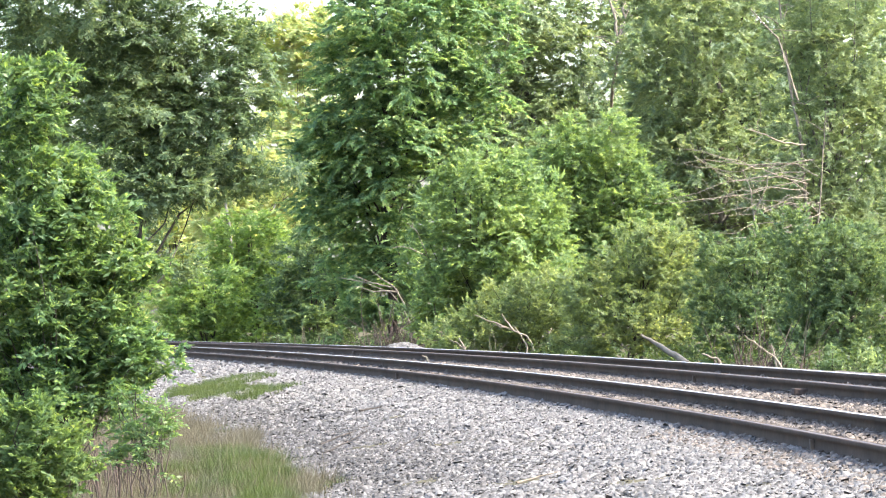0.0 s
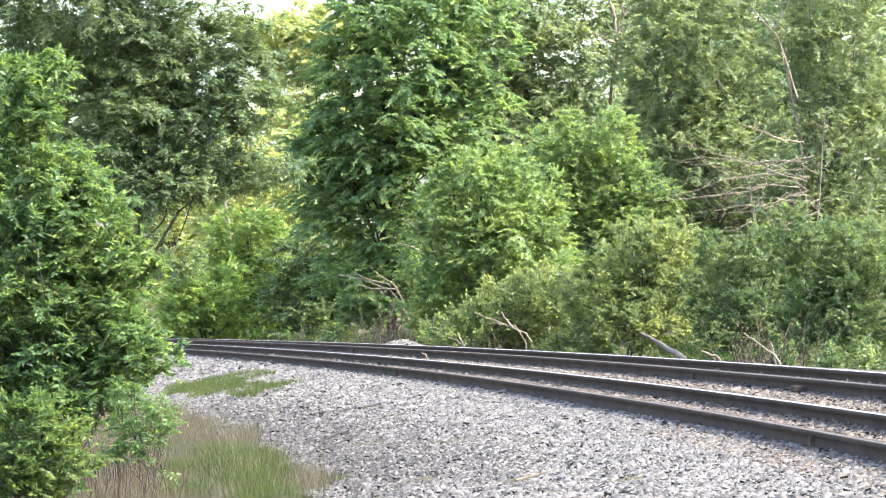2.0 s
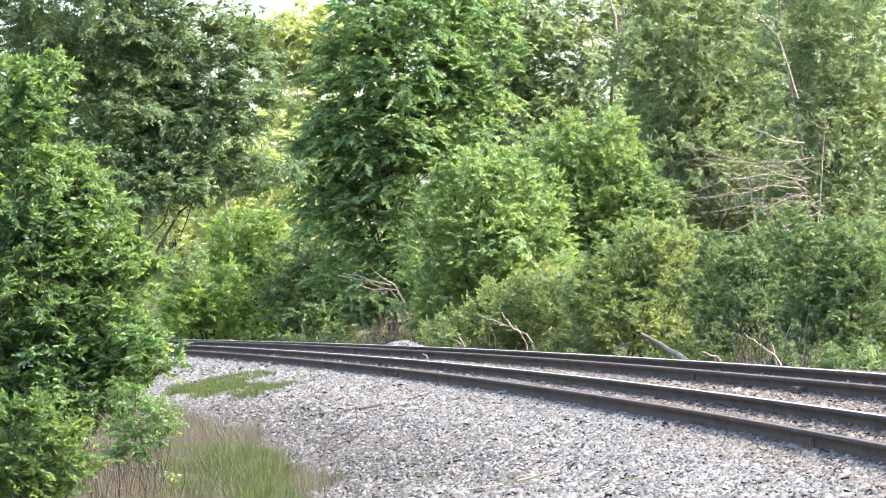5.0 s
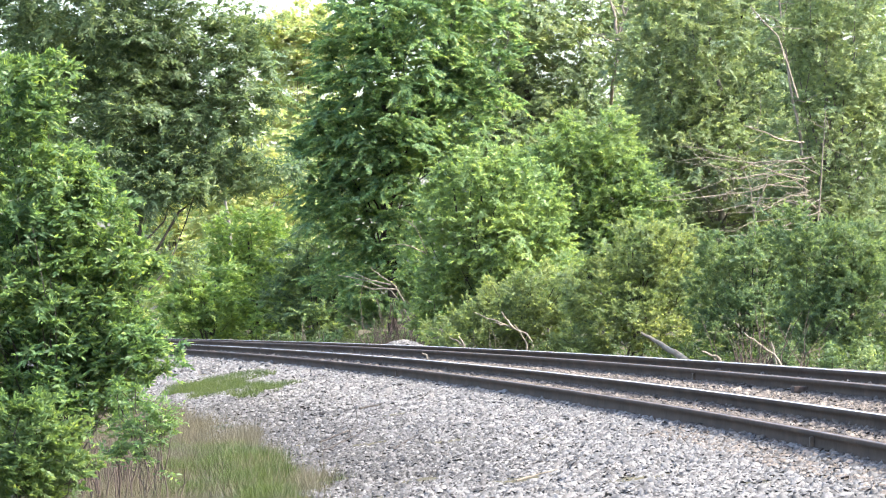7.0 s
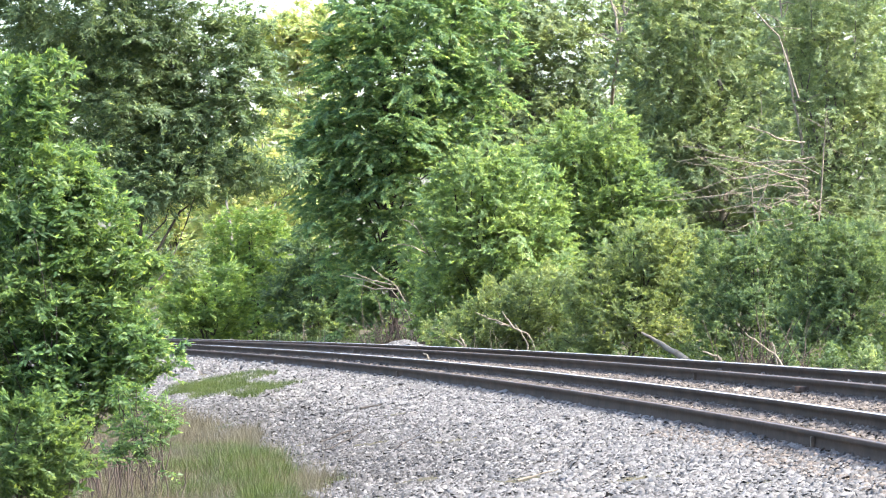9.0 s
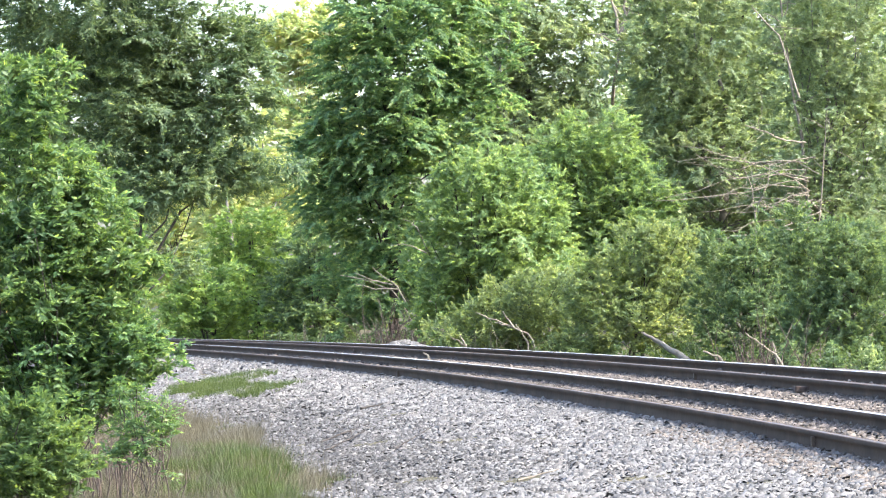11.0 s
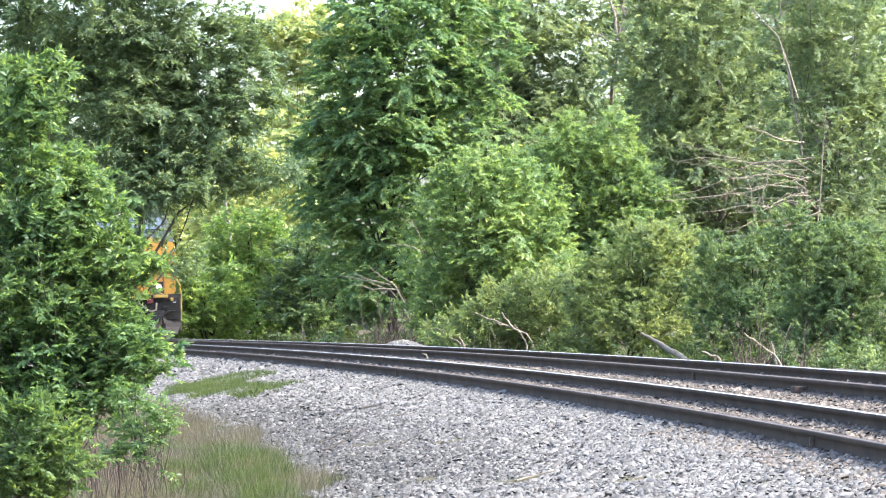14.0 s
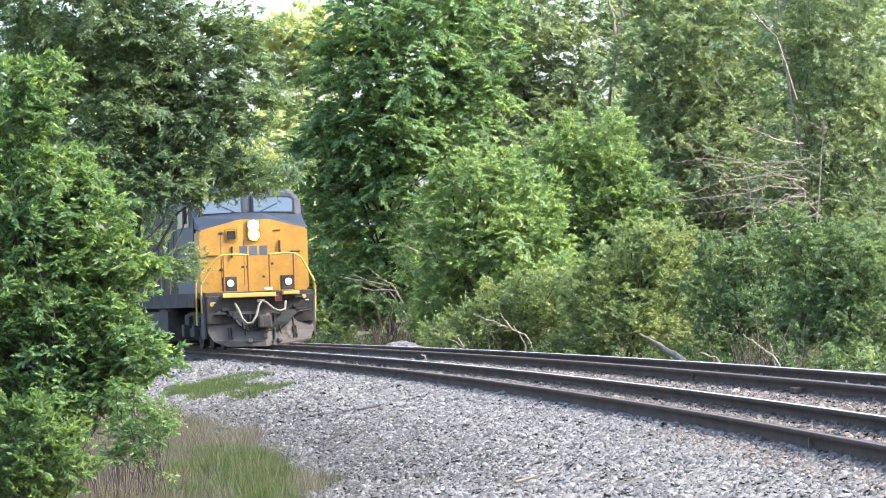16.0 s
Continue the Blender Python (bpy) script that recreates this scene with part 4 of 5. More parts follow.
def build_dead_wood():
    branch("fallen_branch", [[(2.26, 97.0, -0.62), (2.02, 97, 0.17), (1.33, 97, 0.53), (0.72, 97, 0.77)], [(1.64, 97, 0.38), (1.37, 97, 0.78)],
                             [(1.97, 97, -0.4), (1.95, 97, 0.04), (1.68, 97, 0.46)], [(1.45, 97, 0.45), (1.19, 97, 0.51)]], 0.032, M_DEAD,
           "bleached fallen branch leaning in the weeds", "branch", 61)
    branch("stick", [[(0.50, 92.5, -0.62), (0.41, 92.5, 0.02), (0.09, 92.5, 0.24)], [(0.43, 92.5, 0.02), (0.29, 92.5, 0.27)]], 0.032, M_DEAD,
           "forked bleached stick beside the track", "stick", 62)
    branch("log", [[(4.62, 76.4, -0.2), (4.34, 76.6, 0.0), (4.06, 76.9, 0.2), (3.8, 77, 0.36)]], 0.075, M_PALE, "weathered grey log propped in the bushes", "log", 63, kink=0.08)
    branch("log", [[(5.05, 72, -0.62), (4.98, 72, -0.09), (4.64, 72, 0.05)]], 0.045, M_DEAD, "thin grey log lying beside the track", "log", 64)
    branch("fallen_treetop", [[(-1.0, 118, -0.6), (-1.08, 118, 0.64), (-1.58, 118, 1.42), (-2.43, 118, 1.78), (-3.17, 118, 1.94)],
                              [(-1.16, 118, 0.98), (-1.5, 118, 1.61), (-1.92, 118, 1.88), (-2.17, 118, 2.14)], [(-1.58, 118, 1.58), (-2.17, 118, 1.74), (-2.7, 118, 2.01)],
                              [(-1.42, 118, 1.46), (-2.09, 118, 1.48), (-2.68, 118, 1.66)]], 0.028, M_DEAD, "bare bleached top of a fallen tree", "fallen tree", 65)
    rng = np.random.default_rng(66)

    def heap(name, x, y, z, w, h, n, r, mat, label, seed):
        g = np.random.default_rng(seed)
        p = []
        for i in range(n):
            a = np.array([x + g.normal() * w * 0.35, y + g.normal() * w * 0.3, z])
            b = a + np.array([g.normal() * w * 0.35, g.normal() * w * 0.25, abs(g.normal()) * h * 0.55 + 0.1])
            p.append(limb(g, a, b, r, r * 0.35, 5, 0.15, 0.06))
        return tagged(tubes(name, p, mat, sides=5), label, "brushwood", kind="stuff")
    heap("brush_heap", -1.25, 115.6, -0.6, 2.0, 1.5, 280, 0.014, M_BRUSH, "brown tangle of dead twigs below the fallen treetop", 67)
    heap("brush_heap", 5.85, 72.5, -0.6, 1.1, 1.2, 130, 0.014, M_BRUSH, "brown heap of cut brushwood beside the track", 68)
    heap("brush_heap", 1.0, 96, -0.6, 1.3, 0.7, 90, 0.013, M_STRAW, "pale heap of dry twigs and straw", 69)
    branch("cut_limb", [[(6.2, 71.8, -0.6), (5.98, 71.8, -0.08), (5.6, 71.8, 0.2), (5.41, 71.8, 0.35)], [(6.05, 71.8, -0.6), (5.9, 71.8, 0.2)]], 0.03, M_DEAD,
           "grey cut limb lying on brushwood", "branch", 70)
    branch("dead_tree", [[(6.0, 142, -0.7), (6.1, 140, 7.6), (6.14, 133.5, 9.42), (6.29, 133.5, 10.19), (6.68, 133.5, 11.15)], [(6.18, 133.5, 9.61), (6.04, 133.5, 10.59), (5.85, 133.5, 11.28)],
                         [(6.22, 133.5, 9.71), (6.49, 133.5, 10.38), (6.92, 133.5, 10.85)], [(6.2, 133.5, 9.2), (6.35, 133.5, 10.6), (6.4, 133.5, 11.3)]], 0.075, M_DEAD,
           "dead whitish tree with bare upper limbs", "tree", 71, 5, 0, 0.6)
    g = np.random.default_rng(720)
    side_limbs = []
    for k in range(17):
        a = np.array([10.25 + 0.15 * g.normal(), 109.6, 2.9 + 0.11 * k + 0.1 * g.normal()])
        way = np.array([-g.uniform(1.2, 4.4), g.uniform(-2.2, -0.3), g.normal() * 0.7 + 0.1])
        kinks = a + way * np.linspace(0, 1, 6)[:, None] + g.normal(size=(6, 3)) * np.array([0.1, 0.1, 0.13]) * (np.arange(6) > 0)[:, None]
        side_limbs.append([tuple(p) for p in kinks])
    branch("bare_tree", [[(10.57, 111.2, -0.7), (10.4, 111.2, 2.42), (10.15, 111.2, 5.24), (9.98, 111.2, 6.38), (9.78, 111.0, 7.91), (9.65, 111.0, 9.6)],
                         [(9.98, 109.6, 6.38), (9.45, 109.4, 8.07), (8.72, 109.2, 8.9)], [(10.4, 109.8, 2.42), (10.62, 109.5, 4.99), (10.72, 109.3, 6.0)],
                         [(10.1, 109.6, 5.1), (9.4, 109, 5.18), (8.87, 108.6, 5.43), (8.34, 108.4, 5.6)],
                         [(10.35, 109.7, 3.3), (10.09, 109, 3.49), (9.86, 108.6, 3.32), (9.51, 108.2, 2.88)]] + side_limbs,
           0.022, M_DEAD, "bare pale-barked tree with dead side branches", "tree", 72, 9, 0, 0.36, (0.07, 0.035, 0.026, 0.028, 0.032, 0.017))
    branch("dead_sapling", [[(8.5, 107.5, -0.7), (8.5, 107.5, 2.79), (8.42, 107.5, 3.85), (8.19, 107.5, 4.47)], [(8.47, 107.5, 3.2), (8.87, 107.4, 4.0), (8.9, 107.4, 4.44)]],
           0.025, M_DEAD, "dead grey sapling at the wood's edge", "tree", 73, 5, 0, 0.4)
    branch("snag", [[(-7.97, 150, -0.6), (-8.1, 150, 4.46), (-8.27, 150, 5.43)]], 0.12, M_PALE, "pale dead trunk standing at the bend", "dead tree", 74)
    branch("bare_twig", [[(-0.2, 106.5, -0.6), (-0.35, 106, 2.2), (-0.68, 103.8, 3.0), (-0.88, 103.8, 3.2), (-1.07, 103.8, 3.27)], [(-0.8, 103.8, 3.08), (-0.76, 103.8, 3.26)],
                         [(-0.35, 106, 2.3), (-0.73, 103.8, 2.49), (-1.07, 103.8, 2.62), (-1.4, 103.8, 2.57)]], 0.016, M_DEAD, "thin dead sapling with bare twigs", "dead tree", 75)
    branch("forked_stem", [[(2.2, 139, -0.6), (2.3, 139, 7.4), (2.09, 138, 8.94), (2.47, 138, 9.87), (2.66, 138, 10.62)], [(2.09, 138, 7.43), (1.81, 138, 8.76), (1.62, 138, 9.9)]],
           0.045, M_PALE, "pale forked stem among the leaves", "tree", 76, 4, 0, 0.5)
    # pile of spare ballast beyond the rails
    n = 1600
    a = rng.normal(size=(n, 2)) * np.array([0.75, 0.7])
    h = 0.3 * np.exp(-(a[:, 0] / 1.0) ** 2 - (a[:, 1] / 0.9) ** 2)
    at = np.stack([-1.15 + a[:, 0], 102.3 + a[:, 1], -0.5 + h * 1.95], 1)
    v, f = stone_arrays(rng, at, 0.09 * rng.lognormal(0, 0.3, n))
    tagged(solid("gravel_pile", v, f, M_STONE), "small pile of whitish gravel beyond the rails", "gravel", kind="stuff")
    # stones and scraps on the track
    b = bmesh.new()
    box(b, -0.16, 0.16, -0.09, 0.09, -0.03, 0.05, 0.015)
    ob = part("wood_scrap", b, M_BRUSH)
    ob.matrix_basis = pose(4.42, 49.0, -0.1, 0, 4, 8)
    tagged(ob, "dark broken tie piece lying between the rails", "wood scrap")
    branch("twig", [[(-0.36, 81.5, -0.2), (-0.42, 81.5, 0.03), (-0.5, 81.5, 0.07)]], 0.03, M_DEAD, "short bleached twig standing by the rail", "stick", 77)
    branch("twig", [[(-1.9, 58, -0.85), (-1.4, 61, -0.76), (-1.0, 63, -0.69)]], 0.014, M_TWIG, "long dark twig lying on the gravel", "stick", 78, 2, 0, 0.3)
    branch("twig", [[(-1.5, 66.5, -0.62), (-1.1, 67.5, -0.58), (-0.85, 67.6, -0.56)]], 0.016, M_TWIG, "curved dark twig lying on the gravel", "stick", 79)
    branch("twig", [[(-0.75, 53, -0.8), (-0.2, 57, -0.62)]], 0.01, M_TWIG, "thin dark twig lying on the gravel", "stick", 80)
    branch("twig", [[(0.7, 42.5, -0.78), (1.15, 42.9, -0.7)]], 0.014, M_DEAD, "thin pale twig lying on the gravel", "stick", 81)
    branch("twig", [[(-1.75, 55.0, -0.86), (-1.45, 57.5, -0.8), (-1.25, 60.0, -0.74), (-0.8, 63.5, -0.66)]], 0.013, M_TWIG, "long forked dark twig lying on the gravel", "stick", 87, 2, 0, 0.25)
    # pale weeds past the far rail
    for x, y, sd in ((6.6, 68, 82), (7.0, 66.5, 83), (7.35, 69, 84), (7.75, 66, 85), (6.2, 72.5, 86)):
        plant("weed", x, y, -0.62, [(0, 0, 0.3, 0.16, 0.16, 0.3), (0.05, 0, 0.62, 0.08, 0.08, 0.22)], M_SAGE if sd % 2 else M_MID, "pale grey-green weed growing past the rail", "weed", sd,
              size=0.09, narrow=0.4, clump=0.1, trunk=0.012, limbs=6, rise=1.0, group="weeds past the far rail")


build_grass()
build_dead_wood()


# ---------------------------------------------------------------- locomotive
def rod(pts, r=0.02):
    return [[*p, r] for p in pts]


def disc_x(bm, x0, x1, y, z, r, n=28):
    """A wheel-like disc across the x axis."""
    a = [2 * math.pi * i / n for i in range(n)]
    return loft(bm, [[(x, y + rr * math.cos(t), z + rr * math.sin(t)) for t in a] for x, rr in ((x0, r * 0.94), (x0 + 0.1 * (x1 - x0), r), (x1, r))])


def disc_y(bm, y0, y1, x, z, r, n=20):
    a = [2 * math.pi * i / n for i in range(n)]
    return loft(bm, [[(x + r * math.cos(t), y, z + r * math.sin(t)) for t in a] for y in (y0, y1)])


WHEELSETS = []


def build_truck(th, yc):
    """A three-axle truck: side frames with journal boxes and springs, and turning wheelsets."""
    bm = bmesh.new()
    for s in (-1, 1):
        x0, x1 = sorted((s * 1.02, s * 1.2))
        loft(bm, [[(x, yc - 2.5, 0.62), (x, yc - 2.2, 0.42), (x, yc - 1.2, 0.36), (x, yc + 1.2, 0.36), (x, yc + 2.2, 0.42), (x, yc + 2.5, 0.62), (x, yc + 2.4, 0.98),
                   (x, yc + 1.1, 1.08), (x, yc - 1.1, 1.08), (x, yc - 2.4, 0.98)] for x in (x0, x1)])
    box(bm, -1.02, 1.02, yc - 0.35, yc + 0.35, 0.55, 1.1, 0.03)
    box(bm, -1.02, 1.02, yc + 2.25, yc + 2.45, 0.55, 0.9, 0.02)
    tr = part("truck", bm, M_TRUCK, th, "dusty grey cast truck frame")
    for k in (-1, 0, 1):
        y = yc + k * 1.85
        for s in (-1, 1):
            part("journal_box", box(bmesh.new(), *sorted((s * 1.2, s * 1.36)), y - 0.2, y + 0.2, 0.36, 0.72, 0.04), M_TRUCK, tr)
        w = bmesh.new()
        for s in (-1, 1):
            disc_x(w, s * 0.68, s * 0.82, 0, 0, 0.53)
            disc_x(w, s * 0.66, s * 0.69, 0, 0, 0.56)
            for q in range(5):
                t = q * 2 * math.pi / 5
                box(w, *sorted((s * 0.82, s * 0.835)), 0.3 * math.cos(t) - 0.06, 0.3 * math.cos(t) + 0.06, 0.3 * math.sin(t) - 0.06, 0.3 * math.sin(t) + 0.06)
        disc_x(w, -1.0, 1.0, 0, 0, 0.1, 12)
        ws = part("wheelset", w, M_WHEEL, tr, "grimy steel wheels on an axle")
        ws.matrix_basis = pose(0, y, 0.53)
        WHEELSETS.append((ws, y))
        for s in (-1, 1):
            p = []
            for i in range(33):
                t = i / 32
                p.append((s * 1.26 + 0.07 * math.cos(t * 30), y + 0.9 + 0.07 * math.sin(t * 30), 0.62 + 0.34 * t, 0.018))
            if k < 1:
                tubes("spring", [p], M_TRUCK, tr, "", 5)
    return tr


def build_loco():
    th = tagged(empty("locomotive"), "yellow-nosed dark blue freight locomotive with its headlight lit", "locomotive")

    def bp(name, mat, *b, bevel=0.012, parent=th, label=""):
        return part(name, box(bmesh.new(), *b, bevel), mat, parent, label)
    # nose: flat yellow front, sloping blue top
    w = 1.52
    bm = bmesh.new()
    loft(bm, [[(-w, y, 1.6), (w, y, 1.6), (w, y, zs), (0.4, y, zc), (-0.4, y, zc), (-w, y, zs)] for y, zs, zc in ((-2.9, 3.32, 3.6), (-1.5, 3.32, 3.6))])
    bmesh.ops.bevel(bm, geom=[e for e in bm.edges if abs(e.verts[0].co.y - e.verts[1].co.y) > 0.5], offset=0.05, segments=2, affect="EDGES")
    nose = part("nose", bm, M_YELLOW, th, "yellow painted short nose")
    bm = bmesh.new()
    loft(bm, [[(-w, -1.52, 3.325), (-0.4, -1.52, 3.605), (0.4, -1.52, 3.605), (w, -1.52, 3.325), (w, -1.52, 3.3), (-w, -1.52, 3.3)],
              [(-w, -2.35, 3.72), (-0.4, -2.35, 3.8), (0.4, -2.35, 3.8), (w, -2.35, 3.72), (w, -2.35, 3.4), (-w, -2.35, 3.4)]])
    part("nose_top", bm, M_BLUE, th, "dark blue sloping nose top")
    # cab
    bm = bmesh.new()
    prof = lambda y, top, edge: [(-1.54, y, 1.6), (1.54, y, 1.6), (1.54, y, edge - 0.28), (1.3, y, edge), (0.7, y, top), (-0.7, y, top), (-1.3, y, edge), (-1.54, y, edge - 0.28)]
    loft(bm, [prof(-2.42, 3.9, 3.86), prof(-2.5, 4.42, 4.3), prof(-2.62, 4.54, 4.42), prof(-5.3, 4.54, 4.42)])
    cab = part("cab", bm, M_BLUE, th, "dark blue crew cab")
    for s in (-1, 1):
        b = bmesh.new()
        loft(b, [[(s * 0.12, y, 3.78), (s * 1.34, y, 3.75), (s * 1.36, y - 0.05, 4.16), (s * 1.2, y - 0.06, 4.25), (s * 0.12, y - 0.06, 4.27)] for y in (-2.36, -2.44)])
        fr = part("window_frame", b, M_HOOD, cab)
        b = bmesh.new()
        loft(b, [[(s * 0.18, y, 3.83), (s * 1.27, y, 3.80), (s * 1.29, y - 0.05, 4.14), (s * 1.17, y - 0.06, 4.2), (s * 0.18, y - 0.06, 4.22)] for y in (-2.345, -2.37)])
        part("windshield", b, M_GLASS, cab, "sky-reflecting windshield pane")
        tubes("wiper", [rod([(s * 0.3, -2.33, 3.8), (s * 0.85, -2.36, 4.05)], 0.012)], M_RUBBER, cab, "", 5)
        for y0 in (-3.5, -4.6):
            b = box(bmesh.new(), *sorted((s * 1.53, s * 1.56)), y0 - 0.42, y0 + 0.42, 3.45, 3.98, 0.01)
            part("side_window", b, M_GLASS, cab, "dark cab side window")
        b = box(bmesh.new(), *sorted((s * 1.62, s * 1.72)), -3.05, -2.95, 3.55, 4.0, 0.015)
        part("mirror", b, M_HOOD, cab)
    b = box(bmesh.new(), -0.55, 0.55, -2.62, -2.48, 4.3, 4.44, 0.01)
    part("number_board", b, M_RUBBER, cab, "black number board with pale plain bars")
    for k in range(4):
        part("number_bar", box(bmesh.new(), -0.42 + 0.22 * k, -0.28 + 0.22 * k, -2.478, -2.472, 4.33, 4.41), M_WHITE, cab)
    # headlight on the nose
    bp("headlight_box", M_YELLOW, -0.18, 0.18, -1.5, -1.42, 3.0, 3.58, bevel=0.06)
    for z in (3.16, 3.42):
        b = disc_y(bmesh.new(), -1.42, -1.405, 0, z, 0.135)
        part("headlight", b, M_HEAD, th, "glowing warm white headlight lens")
    # nose details
    b = box(bmesh.new(), 0.46, 0.80, -1.5, -1.47, 3.0, 3.34, 0.04)
    nw = part("door_window_frame", b, M_YELLOW, nose)
    b = box(bmesh.new(), 0.51, 0.75, -1.475, -1.465, 3.05, 3.29, 0.03)
    part("door_window", b, M_RUBBER, nose, "small dark nose door window")
    bp("door_seam", M_FRAME, 0.92, 0.935, -1.5, -1.495, 1.75, 3.3, bevel=0, parent=nose)
    bp("door_seam", M_FRAME, 0.28, 0.295, -1.5, -1.495, 1.75, 3.05, bevel=0, parent=nose)
    bp("hinge", M_FRAME, 0.86, 0.98, -1.5, -1.47, 3.2, 3.26, parent=nose)
    bp("hinge", M_FRAME, 0.86, 0.98, -1.5, -1.47, 2.2, 2.26, parent=nose)
    for x0, z0, h in ((0.62, 2.55, 0.32), (-0.72, 2.65, 0.34)):
        b = bmesh.new()
        box(b, x0 - 0.02, x0 + 0.02, -1.5, -1.43, z0, z0 + h, 0.008)
        part("grab_iron", b, M_FRAME, nose)
    for x0, z0 in ((0.33, 2.28), (0.2, 2.28), (-0.5, 2.35), (-0.85, 1.95), (-0.25, 2.0)):
        bp("nose_vent", M_RUBBER, x0 - 0.035, x0 + 0.035, -1.5, -1.49, z0 - 0.03, z0 + 0.03, parent=nose)
    bp("grab_iron", M_FRAME, -1.3, -1.02, -1.5, -1.46, 2.66, 2.69, parent=nose)
    bp("grab_iron", M_FRAME, 1.02, 1.35, -1.5, -1.46, 2.6, 2.63, parent=nose)
    bp("grab_iron", M_FRAME, -0.75, -0.55, -1.5, -1.46, 3.26, 3.29, parent=nose)
    # painted emblem, drawn as three plain blocks
    for x0 in (0.3, 0.02, -0.26):
        bp("emblem_block", M_LOGO, x0 - 0.11, x0 + 0.11, -1.5, -1.494, 2.6, 2.86, bevel=0, parent=nose, label="faded dark blue block")
    # platform, anticlimber, pilot and plow
    bp("platform", M_FRAME, -1.54, 1.54, -2.6, -0.75, 1.44, 1.6, bevel=0.02)
    bp("anticlimber", M_RAILY, -0.4, 1.08, -0.8, -0.5, 1.44, 1.56, bevel=0.02, label="yellow edged anticlimber step")
    bp("anticlimber", M_RAILY, -1.06, -0.6, -0.8, -0.5, 1.48, 1.58, bevel=0.02, label="yellow edged anticlimber step")
    bp("pilot", M_FRAME, -1.5, 1.5, -1.0, -0.72, 0.72, 1.5, bevel=0.03, label="dusty black pilot plate")
    bm = bmesh.new()
    loft(bm, [[(-1.48, -0.95, 0.95), (0, -0.62, 0.95), (1.48, -0.95, 0.95), (1.48, -1.1, 0.95), (-1.48, -1.1, 0.95)],
              [(-1.48, -0.78, 0.5), (0, -0.3, 0.5), (1.48, -0.78, 0.5), (1.48, -1.0, 0.5), (-1.48, -1.0, 0.5)],
              [(-1.36, -0.62, 0.26), (0, -0.08, 0.22), (1.36, -0.62, 0.26), (1.36, -0.9, 0.26), (-1.36, -0.9, 0.26)],
              [(-1.0, -0.5, 0.1), (0, -0.02, 0.08), (1.0, -0.5, 0.1), (1.0, -0.8, 0.1), (-1.0, -0.8, 0.1)]])
    part("plow", bm, M_PLOW, th, "dusty grey snow plow")
    for s in (-1, 1):
        for k in range(3):
            bp("step", M_FRAME, *sorted((s * 1.12, s * 1.56)), -1.35, -0.95, 0.35 + 0.36 * k, 0.39 + 0.36 * k)
        bp("step_side", M_PLOW, *sorted((s * 1.5, s * 1.56)), -1.45, -0.9, 0.32, 1.5)
    for x0 in (-0.85, 0.55, -0.45):
        tubes("pilot_hose", [[(x0, -0.6, 0.95, 0.025), (x0 + 0.02, -0.35, 0.66, 0.025), (x0 - 0.03, -0.3, 0.4, 0.022)]], M_RUBBER, th)
    for x0, z0, dx, dz in ((1.12, 1.02, 0.14, 0.03), (-1.12, 1.08, 0.16, 0.03), (1.0, 1.12, 0.1, 0.04), (-1.0, 1.17, 0.09, 0.04), (-0.72, 1.4, 0.08, 0.05), (0.95, 1.42, 0.07, 0.05), (-1.05, 1.4, 0.14, 0.02)):
        bp("pilot_fitting", M_FRAME, x0 - dx, x0 + dx, -0.74, -0.64, z0 - dz, z0 + dz, bevel=0.012)
    # recess shade narrowing to the coupler, put into a black block; brackets beside it
    b = bmesh.new()
    loft(b, [[(-0.95, y, 1.06), (0.95, y, 1.06), (0.72, y + d, 0.72), (0.42, y + d, 0.5), (-0.42, y + d, 0.5), (-0.72, y + d, 0.72)] for y, d in ((-0.75, 0.0), (-0.5, 0.16))])
    part("recess_shade_block", b, M_RUBBER, th, "black block standing for the dark recess round the coupler")
    for s in (-1, 1):
        tubes("plow_brace", [rod([(s * 1.42, -0.82, 1.16), (s * 1.0, -0.6, 0.98), (s * 0.72, -0.42, 0.86)], 0.03)], M_FRAME, th, "", 6)
        for x0 in (0.86, 0.94):
            b = bmesh.new()
            loft(b, [[(s * (x0 - 0.012), y, z), (s * (x0 + 0.012), y, z), (s * (x0 + 0.012), y - 0.1, z), (s * (x0 - 0.012), y - 0.1, z)] for y, z in ((-0.56, 0.62), (-0.40, 0.3))])
            part("plow_slot", b, M_RUBBER, th)
        bp("step_light", M_WHITE, s * 1.3 - 0.05, s * 1.3 + 0.05, -0.72, -0.69, 1.3, 1.33, bevel=0.005)
    bp("bolt_plate", M_TRUCK, -0.06, 0.06, -0.18, -0.08, 0.3, 0.42, bevel=0.02)
    bp("pin_lifter", M_BROWN, -0.16, -0.06, -0.3, -0.2, 0.52, 0.98, bevel=0.015, label="rusty brown pin lifter")
    for x0 in (-0.32, -0.2, 0.24, 0.36):
        bp("coupler_bracket", M_FRAME, x0 - 0.03, x0 + 0.03, -0.62, -0.35, 0.5, 1.0, bevel=0.01)
    for s in (-1, 1):
        bp("gladhand", M_STEEL, s * 0.42 - 0.06, s * 0.42 + 0.06, -0.25, -0.13, 0.2, 0.3, bevel=0.02)
    # coupler
    bm = bmesh.new()
    box(bm, -0.3, 0.3, -0.8, -0.55, 0.55, 1.05, 0.03)
    box(bm, -0.12, 0.12, -0.6, -0.15, 0.62, 0.9, 0.03)
    box(bm, -0.17, 0.13, -0.2, 0.05, 0.58, 0.95, 0.05)
    box(bm, 0.08, 0.2, -0.15, 0.12, 0.6, 0.92, 0.04)
    cp = part("coupler", bm, M_TRUCK, th, "dusty steel knuckle coupler")
